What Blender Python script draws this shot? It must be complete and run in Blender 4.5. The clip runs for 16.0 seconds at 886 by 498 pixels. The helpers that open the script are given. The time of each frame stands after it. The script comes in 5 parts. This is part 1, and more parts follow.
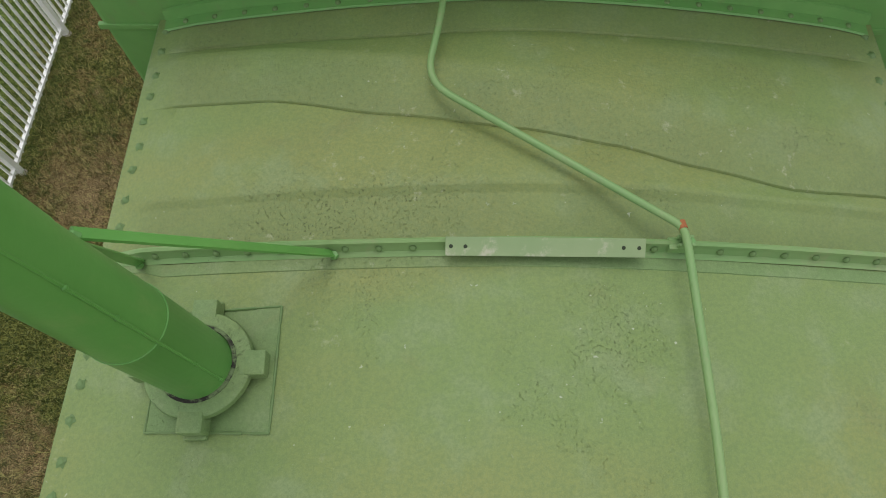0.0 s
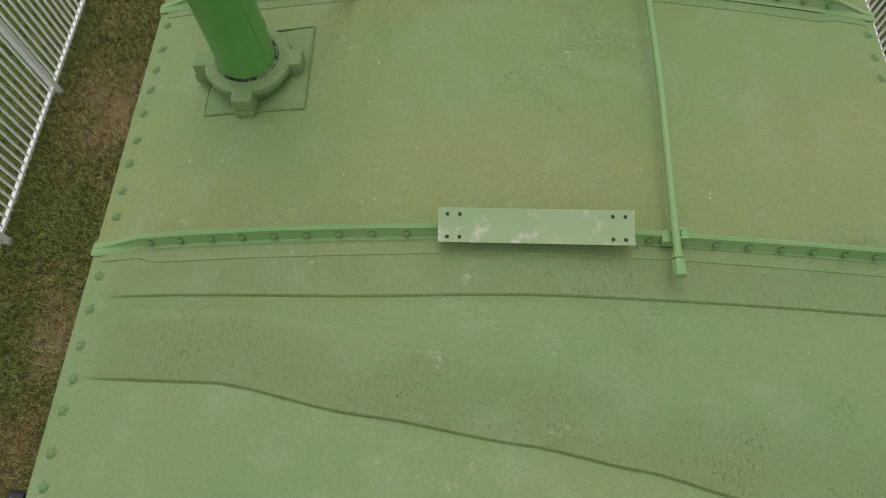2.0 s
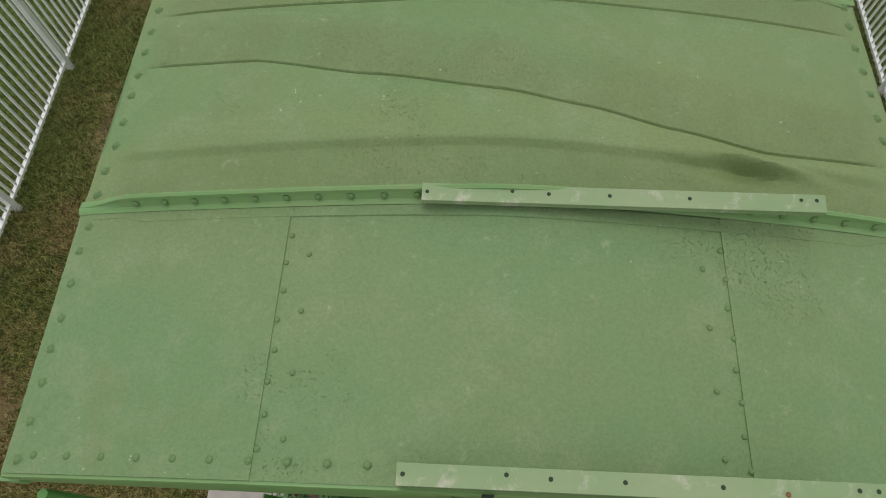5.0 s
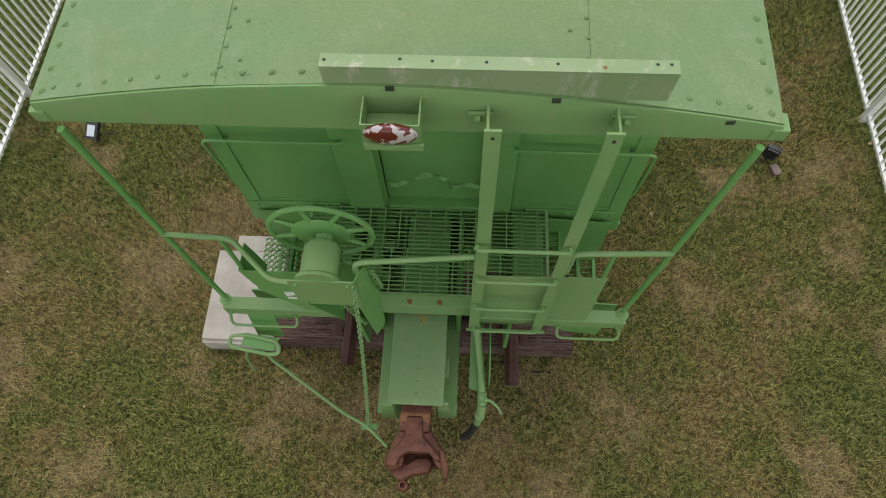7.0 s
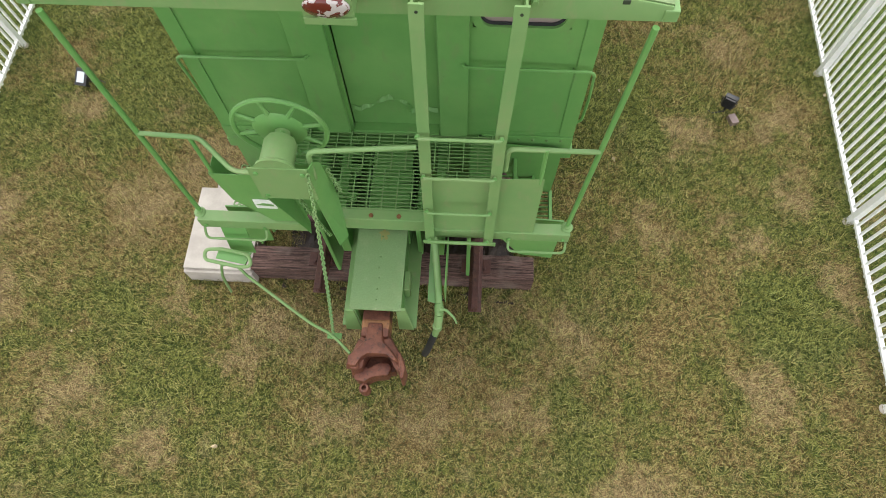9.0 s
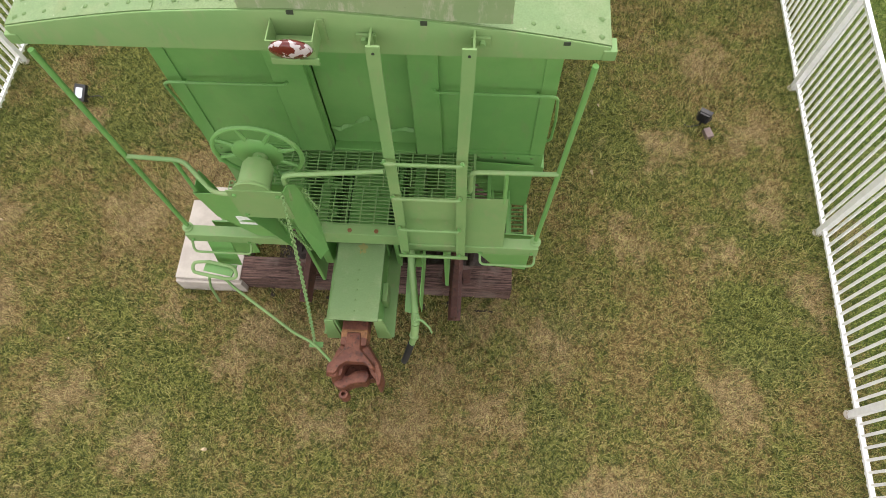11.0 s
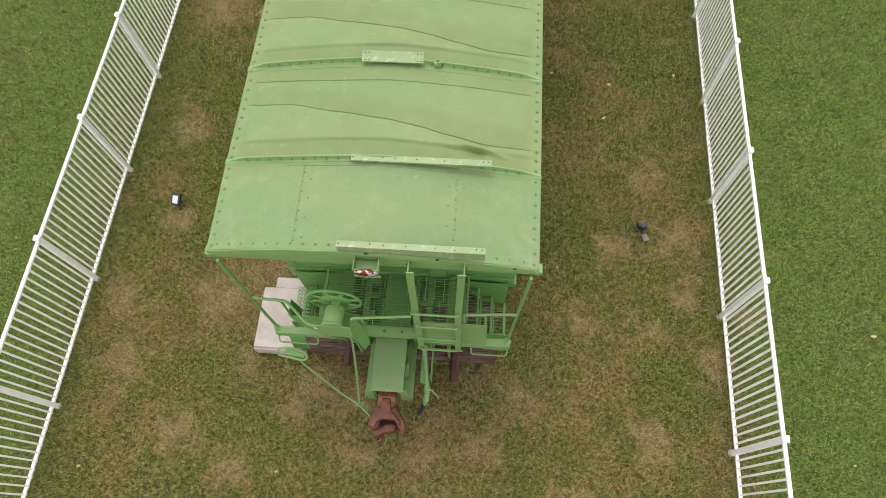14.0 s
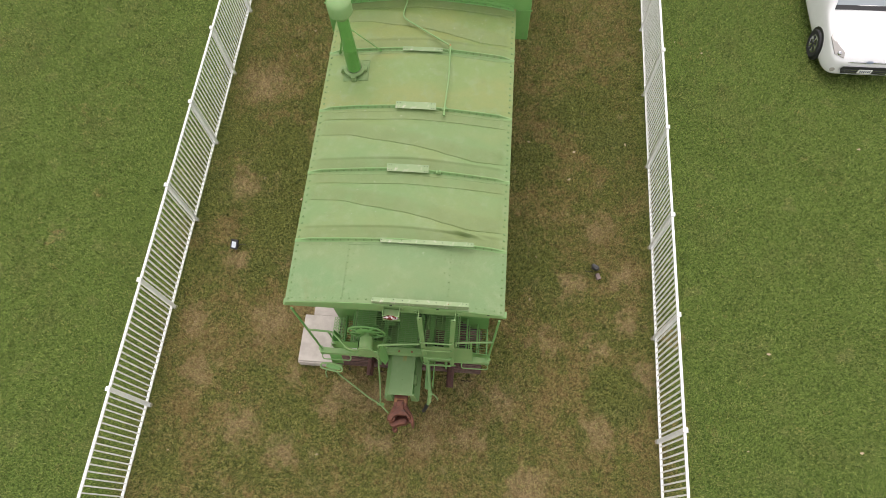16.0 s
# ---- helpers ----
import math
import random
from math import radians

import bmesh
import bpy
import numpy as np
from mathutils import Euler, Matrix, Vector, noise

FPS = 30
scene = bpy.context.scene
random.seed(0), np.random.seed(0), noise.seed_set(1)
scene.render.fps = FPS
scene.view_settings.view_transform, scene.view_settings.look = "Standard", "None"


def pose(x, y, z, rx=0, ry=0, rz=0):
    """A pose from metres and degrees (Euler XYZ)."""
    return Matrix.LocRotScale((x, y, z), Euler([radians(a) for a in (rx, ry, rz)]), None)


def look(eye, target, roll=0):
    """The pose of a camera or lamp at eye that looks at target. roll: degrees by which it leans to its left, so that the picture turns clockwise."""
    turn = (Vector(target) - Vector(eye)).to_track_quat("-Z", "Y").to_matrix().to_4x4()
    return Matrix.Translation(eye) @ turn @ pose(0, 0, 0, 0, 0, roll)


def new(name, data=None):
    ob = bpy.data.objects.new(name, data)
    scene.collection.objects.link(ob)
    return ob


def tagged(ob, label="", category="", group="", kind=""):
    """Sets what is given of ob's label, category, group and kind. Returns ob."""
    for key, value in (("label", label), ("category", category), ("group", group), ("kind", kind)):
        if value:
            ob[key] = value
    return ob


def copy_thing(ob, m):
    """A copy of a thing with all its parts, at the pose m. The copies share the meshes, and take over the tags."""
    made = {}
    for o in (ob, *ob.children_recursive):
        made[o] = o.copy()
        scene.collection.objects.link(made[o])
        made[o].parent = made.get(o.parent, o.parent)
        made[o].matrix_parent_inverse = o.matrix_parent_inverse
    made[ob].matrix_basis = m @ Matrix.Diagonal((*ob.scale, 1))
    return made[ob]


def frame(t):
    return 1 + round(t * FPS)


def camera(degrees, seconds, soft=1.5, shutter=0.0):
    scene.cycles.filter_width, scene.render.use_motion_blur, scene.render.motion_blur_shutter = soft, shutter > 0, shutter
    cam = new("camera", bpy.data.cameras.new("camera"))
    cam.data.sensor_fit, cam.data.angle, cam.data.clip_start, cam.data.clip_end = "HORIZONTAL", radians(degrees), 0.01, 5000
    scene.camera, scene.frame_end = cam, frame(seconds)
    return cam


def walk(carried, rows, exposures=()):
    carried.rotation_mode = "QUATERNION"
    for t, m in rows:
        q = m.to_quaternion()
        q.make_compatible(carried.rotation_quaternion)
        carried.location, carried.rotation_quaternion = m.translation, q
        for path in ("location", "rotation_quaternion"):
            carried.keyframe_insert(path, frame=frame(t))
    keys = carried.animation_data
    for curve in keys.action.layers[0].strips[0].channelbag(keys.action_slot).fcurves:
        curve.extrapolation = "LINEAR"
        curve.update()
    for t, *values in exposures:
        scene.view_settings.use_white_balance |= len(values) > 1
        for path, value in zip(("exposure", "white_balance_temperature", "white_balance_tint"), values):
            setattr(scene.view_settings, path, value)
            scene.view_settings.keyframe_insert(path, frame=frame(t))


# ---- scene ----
cam = camera(70.0, 16.0, 0.65)
EXPOSURES = [(0, -0.03, 6500, 12), (2, -0.15, 6500, 12), (3.5, -0.21, 6500, 10), (5.2, -0.28, 6500, 10), (7.3, 0.25, 6500, 10), (8, 0.55, 6500, 10), (9, 0.9, 6500, 11), (11.5, 0.88, 6750, 16), (12.5, 0.74, 6750, 16), (14, 0.6, 6750, 16), (16, 0.48, 6750, 16)]
PATH = [
    (0, (-0.267, 3.554, 6.221), (-0.287, 4.358, 4.39), -0.7),
    (0.5, (-0.232, 3.373, 6.205), (-0.267, 4.205, 4.387), -1.4),
    (1, (-0.236, 3.109, 6.203), (-0.272, 3.935, 4.382), -1.3),
    (1.5, (-0.221, 2.755, 6.203), (-0.267, 3.583, 4.383), -1.9),
    (2, (-0.217, 2.332, 6.19), (-0.264, 3.163, 4.372), -1.8),
    (2.5, (-0.219, 1.976, 6.214), (-0.27, 2.784, 4.385), -2.3),
    (3, (-0.248, 1.649, 6.221), (-0.303, 2.446, 4.387), -2.5),
    (3.5, (-0.237, 1.247, 6.212), (-0.3, 2.059, 4.385), -2.9),
    (4, (-0.235, 0.785, 6.189), (-0.285, 1.631, 4.378), -1.5),
    (4.5, (-0.183, 0.337, 6.186), (-0.236, 1.179, 4.372), -1.7),
    (5, (-0.113, -0.124, 6.161), (-0.177, 0.732, 4.354), -1.9),
    (5.2, (-0.088, -0.294, 6.154), (-0.156, 0.561, 4.348), -2.1),
    (7.3, (0.382, -1.667, 6.2), (0.295, -0.856, 4.373), -3.6),
    (7.5, (0.427, -1.757, 6.214), (0.341, -0.949, 4.386), -3.5),
    (8, (0.506, -1.964, 6.235), (0.42, -1.162, 4.406), -3.4),
    (8.5, (0.56, -2.1, 6.247), (0.474, -1.298, 4.417), -3.2),
    (9, (0.662, -2.184, 6.255), (0.578, -1.386, 4.423), -3.0),
    (9.2, (0.699, -2.203, 6.254), (0.616, -1.405, 4.422), -2.9),
    (11.5, (0.918, -2.166, 6.814), (0.819, -1.363, 4.985), -3.9),
    (12, (0.914, -2.143, 7.365), (0.814, -1.339, 5.536), -3.8),
    (12.5, (0.933, -2.122, 7.901), (0.831, -1.316, 6.073), -3.7),
    (13, (0.954, -2.092, 8.397), (0.852, -1.287, 6.569), -3.7),
    (13.5, (0.941, -2.122, 8.855), (0.834, -1.32, 7.026), -4.0),
    (14, (0.971, -2.153, 9.403), (0.863, -1.354, 7.573), -3.9),
    (14.5, (1.005, -2.248, 10.069), (0.898, -1.445, 8.24), -3.8),
    (15, (1.023, -2.377, 10.818), (0.915, -1.572, 8.99), -3.9),
    (15.5, (1.061, -2.524, 11.618), (0.951, -1.72, 9.79), -3.9),
    (16, (1.124, -2.7, 12.441), (1.014, -1.897, 10.613), -3.8),
]
walk(cam, [(t, look(eye, target, roll)) for t, eye, target, roll in PATH], EXPOSURES)

# ---- daylight: bright overcast sky ----
world = bpy.data.worlds.new("overcast")
scene.world = world
world.use_nodes = True
wn, wl = world.node_tree.nodes, world.node_tree.links
sky = wn.new("ShaderNodeTexSky")
sky.sky_type = "NISHITA"
sky.sun_disc = False
sky.sun_elevation, sky.sun_rotation = radians(74), radians(-11)
sky.dust_density, sky.ozone_density = 1.0, 1.0
grey = wn.new("ShaderNodeHueSaturation")
grey.inputs["Saturation"].default_value = 0.06
wl.new(sky.outputs[0], grey.inputs["Color"])
wl.new(grey.outputs[0], wn["Background"].inputs["Color"])
wn["Background"].inputs["Strength"].default_value = 0.215
sun = new("sun", bpy.data.lights.new("sun", "SUN"))
sun.data.energy, sun.data.angle, sun.data.color = 0.72, radians(30), (1.0, 0.965, 0.90)
sun.matrix_world = look((-0.8, 4.0, 15), (0, 0, 0))


# ---- materials ----
class Nodes:
    """A material with short ways to add nodes."""

    def __init__(self, name):
        self.mat = bpy.data.materials.new(name)
        self.mat.use_nodes = True
        self.tree = self.mat.node_tree
        self.bsdf = self.tree.nodes["Principled BSDF"]
        self.coord = self.tree.nodes.new("ShaderNodeTexCoord").outputs["Object"]

    def node(self, kind, **values):
        n = self.tree.nodes.new(kind)
        for k, v in values.items():
            sock = n.inputs[k]
            if hasattr(v, "is_output"):
                self.tree.links.new(v, sock)
            else:
                sock.default_value = v
        return n

    def noise(self, scale, detail=4.0, rough=0.6, stretch=None, distortion=0.0):
        vec = self.coord
        if stretch:
            m = self.node("ShaderNodeMapping", Vector=vec)
            m.inputs["Scale"].default_value = stretch
            vec = m.outputs[0]
        return self.node("ShaderNodeTexNoise", Vector=vec, Scale=scale, Detail=detail, Roughness=rough, Distortion=distortion).outputs["Fac"]

    def band(self, fac, lo, hi):
        r = self.node("ShaderNodeMapRange", Value=fac)
        r.inputs["From Min"].default_value, r.inputs["From Max"].default_value = lo, hi
        r.interpolation_type = "SMOOTHSTEP"
        return r.outputs[0]

    def math(self, op, a, b):
        n = self.tree.nodes.new("ShaderNodeMath")
        n.operation = op
        for sock, v in zip(n.inputs, (a, b)):
            if hasattr(v, "is_output"):
                self.tree.links.new(v, sock)
            else:
                sock.default_value = v
        return n.outputs[0]

    def mix(self, fac, a, b):
        n = self.tree.nodes.new("ShaderNodeMix")
        n.data_type = "RGBA"
        for sock, v in ((n.inputs[0], fac), (n.inputs[6], a), (n.inputs[7], b)):
            if hasattr(v, "is_output"):
                self.tree.links.new(v, sock)
            elif isinstance(v, tuple):
                sock.default_value = (*v, 1.0)
            else:
                sock.default_value = v
        return n.outputs[2]

    def finish(self, color=None, rough=0.5, metal=0.0, bump=None, strength=0.3, distance=0.01, spec=0.5):
        if color is not None:
            if isinstance(color, tuple):
                self.bsdf.inputs["Base Color"].default_value = (*color, 1)
            else:
                self.tree.links.new(color, self.bsdf.inputs["Base Color"])
        if hasattr(rough, "is_output"):
            self.tree.links.new(rough, self.bsdf.inputs["Roughness"])
        else:
            self.bsdf.inputs["Roughness"].default_value = rough
        self.bsdf.inputs["Metallic"].default_value = metal
        self.bsdf.inputs["Specular IOR Level"].default_value = spec
        if bump is not None:
            b = self.node("ShaderNodeBump", Height=bump, Strength=strength, Distance=distance)
            self.tree.links.new(b.outputs[0], self.bsdf.inputs["Normal"])
        return self.mat


def roof_paint(name, a, b, olive):
    """Sun-faded green paint on sheet steel: olive grime, chalky scuffs, flaking specks."""
    n = Nodes(name)
    big = n.noise(0.9, 4, 0.55, stretch=(0.8, 1.5, 1))
    mid = n.noise(5, 6, 0.65)
    fine = n.noise(85, 5, 0.75)
    grain = n.noise(260, 3, 0.7)
    col = n.mix(n.band(big, 0.36, 0.66), a, b)
    col = n.mix(n.math("MULTIPLY", n.band(mid, 0.48, 0.70), 0.55), col, (0.250, 0.325, 0.165))
    col = n.mix(n.math("MULTIPLY", n.band(n.noise(2.2, 8, 0.7, distortion=0.6), 0.56, 0.72), olive), col, (0.195, 0.205, 0.075))
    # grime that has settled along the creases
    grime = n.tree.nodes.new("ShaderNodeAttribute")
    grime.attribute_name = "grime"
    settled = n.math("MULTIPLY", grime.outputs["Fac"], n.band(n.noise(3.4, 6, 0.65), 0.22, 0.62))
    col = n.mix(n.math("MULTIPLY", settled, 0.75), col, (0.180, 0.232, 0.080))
    col = n.mix(n.math("MULTIPLY", n.band(fine, 0.36, 0.66), 0.45), col, (0.105, 0.180, 0.070))
    col = n.mix(n.math("MULTIPLY", n.band(grain, 0.45, 0.75), 0.35), col, (0.275, 0.365, 0.165))
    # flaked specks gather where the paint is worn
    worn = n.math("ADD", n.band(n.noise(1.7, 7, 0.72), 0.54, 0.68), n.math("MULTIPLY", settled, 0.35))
    speck = n.math("MULTIPLY", n.band(n.noise(95, 6, 0.75, stretch=(1.2, 1, 1), distortion=0.2), 0.575, 0.62), worn)
    col = n.mix(n.math("MULTIPLY", speck, 0.55), col, (0.075, 0.100, 0.040))
    chalk = n.math("MULTIPLY", n.band(n.noise(14, 6, 0.75), 0.58, 0.74), n.band(n.noise(1.3, 3, 0.5), 0.46, 0.64))
    col = n.mix(n.math("MULTIPLY", chalk, 0.85), col, (0.42, 0.44, 0.30))
    flake = n.math("MULTIPLY", n.band(n.noise(34, 3, 0.6), 0.70, 0.73), n.band(n.noise(1.1, 3, 0.5), 0.50, 0.60))
    col = n.mix(n.math("MULTIPLY", flake, 0.6), col, (0.50, 0.54, 0.44))
    hgt = n.math("ADD", n.math("MULTIPLY", n.noise(24, 7, 0.75), 0.6), n.math("MULTIPLY", speck, -1.0))
    hgt = n.math("ADD", hgt, n.math("MULTIPLY", fine, 0.35))
    return n.finish(col, 0.6, bump=hgt, strength=0.7, distance=0.006, spec=0.45)


def green_paint(name, a, b, dirt, rough=0.42, mottle=0.5):
    """Glossier green paint of the sheltered steelwork."""
    n = Nodes(name)
    col = n.mix(n.band(n.noise(2.0, 5, 0.6), 0.35, 0.68), a, b)
    col = n.mix(n.math("MULTIPLY", n.band(n.noise(11, 6, 0.7, stretch=(1, 1, 0.35)), 0.52, 0.70), mottle), col, dirt)
    chip = n.band(n.noise(60, 3, 0.6), 0.74, 0.78)
    col = n.mix(n.math("MULTIPLY", chip, 0.6), col, (0.05, 0.06, 0.025))
    return n.finish(col, rough, bump=n.noise(30, 5, 0.6), strength=0.16, distance=0.004, spec=0.45)


def rust_mat(name, a=(0.105, 0.032, 0.019), b=(0.205, 0.078, 0.044), c=(0.035, 0.017, 0.013)):
    n = Nodes(name)
    col = n.mix(n.band(n.noise(7, 6, 0.7), 0.35, 0.7), a, b)
    col = n.mix(n.band(n.noise(23, 5, 0.7), 0.5, 0.72), col, c)
    return n.finish(col, 0.55, metal=0.15, bump=n.noise(45, 7, 0.75), strength=0.7, distance=0.007)


def wood_mat():
    n = Nodes("weathered_creosote_wood")
    grain = n.noise(9, 9, 0.78, stretch=(0.35, 8, 8), distortion=0.6)
    col = n.mix(n.band(grain, 0.40, 0.62), (0.028, 0.013, 0.010), (0.19, 0.110, 0.090))
    col = n.mix(n.math("MULTIPLY", n.band(n.noise(3, 4), 0.5, 0.7), 0.6), col, (0.20, 0.15, 0.125))
    return n.finish(col, 0.9, bump=grain, strength=0.8, distance=0.012)


def concrete_mat():
    n = Nodes("pale_concrete")
    col = n.mix(n.band(n.noise(4, 7, 0.65), 0.35, 0.7), (0.40, 0.36, 0.32), (0.50, 0.46, 0.41))
    col = n.mix(n.math("MULTIPLY", n.band(n.noise(40, 4, 0.7), 0.6, 0.75), 0.5), col, (0.36, 0.32, 0.27))
    return n.finish(col, 0.85, bump=n.noise(70, 6, 0.7), strength=0.35, distance=0.005)


def plain(name, col, rough=0.5, metal=0.0, vary=0.12, scale=18.0, spec=0.5):
    n = Nodes(name)
    dark = tuple(v * (1 - vary) for v in col)
    light = tuple(min(1, v * (1 + vary)) for v in col)
    c = n.mix(n.band(n.noise(scale, 5, 0.65), 0.3, 0.72), dark, light)
    return n.finish(c, rough, metal, bump=n.noise(scale * 4, 4, 0.6), strength=0.08, distance=0.003, spec=spec)


TAN_SPOTS = ((3.60, -0.89, 0.34), (1.16, -1.14, 0.30), (-2.40, -0.07, 0.24), (4.17, 2.33, 0.36), (2.57, 0.90, 0.28), (1.68, -0.36, 0.34), (-1.61, -0.71, 0.24), (4.22, 1.36, 0.32), (-2.20, 1.48, 0.50), (-0.54, -1.32, 0.28), (-4.05, 2.28, 0.30), (3.57, 0.87, 0.26), (3.14, 2.11, 0.30), (-4.36, -0.2, 0.34), (-2.36, -1.62, 0.30), (4.5, 0.27, 0.26), (-8.06, 2.58, 0.24), (-4.28, 4.03, 0.42), (-4.32, 6.97, 0.60), (3.71, 3.46, 0.34), (-4.6, 0.79, 0.30), (5.11, 1.03, 0.22), (0.60, -0.75, 0.25), (-0.65, -0.45, 0.40), (0.30, -1.25, 0.30), (-1.30, -0.35, 0.35), (1.05, 0.0, 0.25), (2.3, -1.9, 0.40), (-3.3, -1.2, 0.40), (-3.0, 0.9, 0.45))
# lush grass; spots at x 2.10 and 2.25 paint shade beside the caboose
LUSH_SHADE_SPOTS = ((-4.80, 3.77, 0.65), (2.10, 5.1, 0.60), (2.25, 2.5, 0.55), (3.96, -0.05, 0.50), (3.12, 6.4, 0.60), (-3.5, 2.1, 0.45), (4.0, 5.7, 0.60), (-3.4, 5.3, 0.60), (-2.6, 4.6, 0.85), (-3.3, 3.1, 0.75), (-2.3, 2.6, 0.60), (-4.75, 5.4, 0.55), (-2.6, 6.4, 0.8), (-1.9, 3.8, 0.70), (-2.0, 5.6, 0.60), (-3.9, 4.6, 0.50))


def spots(n, places, where):
    """Soft uneven patches at fixed places of the lawn."""
    total = None
    for x, y, r in places:
        far = n.tree.nodes.new("ShaderNodeVectorMath")
        far.operation = "DISTANCE"
        n.tree.links.new(where, far.inputs[0])
        far.inputs[1].default_value = (x, y, 0.03)
        one = n.band(far.outputs["Value"], r * 1.45, 0.0)
        total = one if total is None else n.math("MAXIMUM", total, one)
    return total


def turf(n, blade):
    """Colours of the lawn: green, straw-dry patches inside the fence, richer green outside it."""
    big = n.noise(0.55, 5, 0.62, distortion=0.5)
    mid = n.noise(2.6, 6, 0.7)
    fine = n.noise(30, 4, 0.7)
    sep = n.node("ShaderNodeSeparateXYZ", Vector=n.coord)
    across = n.math("ABSOLUTE", n.math("ADD", sep.outputs[0], 0.19), 0)
    outside = n.band(n.math("ADD", across, n.math("MULTIPLY", n.math("SUBTRACT", mid, 0.5), 1.2)), 4.6, 5.7)
    small = n.noise(9, 5, 0.7)
    drift = n.node("ShaderNodeTexNoise", Vector=n.coord, Scale=3.2, Detail=5.0, Roughness=0.7)
    lean = n.tree.nodes.new("ShaderNodeVectorMath")
    lean.operation = "ADD"
    push = n.tree.nodes.new("ShaderNodeVectorMath")
    push.operation = "SCALE"
    push.inputs["Scale"].default_value = 1.5
    centre = n.tree.nodes.new("ShaderNodeVectorMath")
    centre.operation = "SUBTRACT"
    centre.inputs[1].default_value = (0.5, 0.5, 0.5)
    n.tree.links.new(drift.outputs["Color"], centre.inputs[0])
    n.tree.links.new(centre.outputs[0], push.inputs[0])
    n.tree.links.new(n.coord, lean.inputs[0])
    n.tree.links.new(push.outputs[0], lean.inputs[1])
    tan = spots(n, TAN_SPOTS, lean.outputs[0])
    lush_shade = spots(n, LUSH_SHADE_SPOTS, lean.outputs[0])
    dry = n.math("ADD", n.math("ADD", n.math("MULTIPLY", big, 0.38), n.math("MULTIPLY", mid, 0.40)), n.math("MULTIPLY", small, 0.26))
    dry = n.math("SUBTRACT", dry, n.math("MULTIPLY", outside, 0.12))
    dry = n.math("ADD", dry, n.math("MULTIPLY", n.math("SUBTRACT", fine, 0.5), 0.22))
    dry = n.math("ADD", dry, n.math("SUBTRACT", n.math("MULTIPLY", tan, 0.13), n.math("MULTIPLY", lush_shade, 0.22)))
    if blade:
        rnd = n.tree.nodes.new("ShaderNodeNewGeometry").outputs["Random Per Island"]
        dry = n.math("ADD", dry, n.math("MULTIPLY", n.math("SUBTRACT", rnd, 0.5), 0.24))
    light = n.mix(outside, (0.315, 0.330, 0.085), (0.255, 0.365, 0.080))
    dark = n.mix(outside, (0.042, 0.072, 0.014), (0.056, 0.118, 0.018))
    tuft = n.math("ADD", n.math("MULTIPLY", n.noise(20, 5, 0.75, distortion=0.6), 0.55), n.math("MULTIPLY", n.noise(52, 4, 0.7), 0.45))
    light = n.mix(n.math("MULTIPLY", n.band(n.noise(0.8, 4, 0.6), 0.48, 0.68), 0.45), light, (0.300, 0.310, 0.105))
    green = n.mix(n.band(tuft, 0.43, 0.57), dark, light)
    col = n.mix(n.band(dry, 0.470, 0.605), green, n.mix(n.band(tuft, 0.42, 0.58), (0.145, 0.095, 0.036), (0.50, 0.370, 0.160)))
    bare = n.math("MULTIPLY", n.math("MAXIMUM", n.math("MULTIPLY", tan, 0.72), n.math("MULTIPLY", n.band(n.noise(1.5, 6, 0.66), 0.58, 0.70), 0.5)), n.math("SUBTRACT", 1.0, n.math("MULTIPLY", outside, 0.6)))
    col = n.mix(n.math("MULTIPLY", bare, n.band(tuft, 0.30, 0.58)), col, (0.58, 0.435, 0.240))
    return col, mid, fine


def ground_mat():
    n = Nodes("lawn_soil_and_thatch")
    col, mid, fine = turf(n, False)
    tex = n.noise(85, 6, 0.75)
    col = n.mix(n.math("MULTIPLY", n.band(tex, 0.40, 0.60), 0.8), col, (0.040, 0.036, 0.016))
    return n.finish(col, 0.95, bump=n.math("ADD", tex, n.noise(14, 4, 0.6)), strength=0.9, distance=0.03, spec=0.1)


def blade_mat():
    n = Nodes("grass_blades")
    col, mid, fine = turf(n, True)
    rnd = n.tree.nodes.new("ShaderNodeNewGeometry").outputs["Random Per Island"]
    col = n.mix(n.math("MULTIPLY", n.band(rnd, 0.5, 1.0), 0.55), col, (0.44, 0.47, 0.15))
    col = n.mix(n.math("MULTIPLY", n.band(rnd, 0.55, 0.0), 0.85), col, (0.034, 0.058, 0.013))
    return n.finish(col, 0.6, spec=0.25)


def glass_mat(name, col, rough=0.05):
    n = Nodes(name)
    n.bsdf.inputs["Coat Weight"].default_value = 0.6
    return n.finish(col, rough, spec=0.7)


ROOF = roof_paint("faded_olive_green_roof_paint", (0.166, 0.275, 0.098), (0.210, 0.275, 0.098), 0.4)
FRESH = roof_paint("faded_cool_green_roof_paint", (0.162, 0.274, 0.112), (0.196, 0.274, 0.112), 0.3)
OLIVE = roof_paint("grimy_olive_green_roof_paint", (0.190, 0.278, 0.084), (0.246, 0.276, 0.084), 0.55)
PLATE = green_paint("chalky_green_plate_paint", (0.225, 0.330, 0.155), (0.28, 0.36, 0.19), (0.46, 0.46, 0.34), 0.6, 0.95)
GREEN = green_paint("green_steel_paint", (0.125, 0.310, 0.085), (0.160, 0.350, 0.102), (0.175, 0.275, 0.105))
PALE = green_paint("weathered_green_steel_paint", (0.170, 0.320, 0.112), (0.210, 0.335, 0.128), (0.26, 0.30, 0.15), 0.5)
STOVE = green_paint("deep_green_stovepipe_paint", (0.090, 0.275, 0.056), (0.115, 0.315, 0.070), (0.16, 0.30, 0.085), 0.38)
RUST = rust_mat("dark_rusted_cast_steel")
HEADS = green_paint("grimy_green_rivet_paint", (0.120, 0.215, 0.072), (0.150, 0.240, 0.090), (0.10, 0.14, 0.05), 0.6)
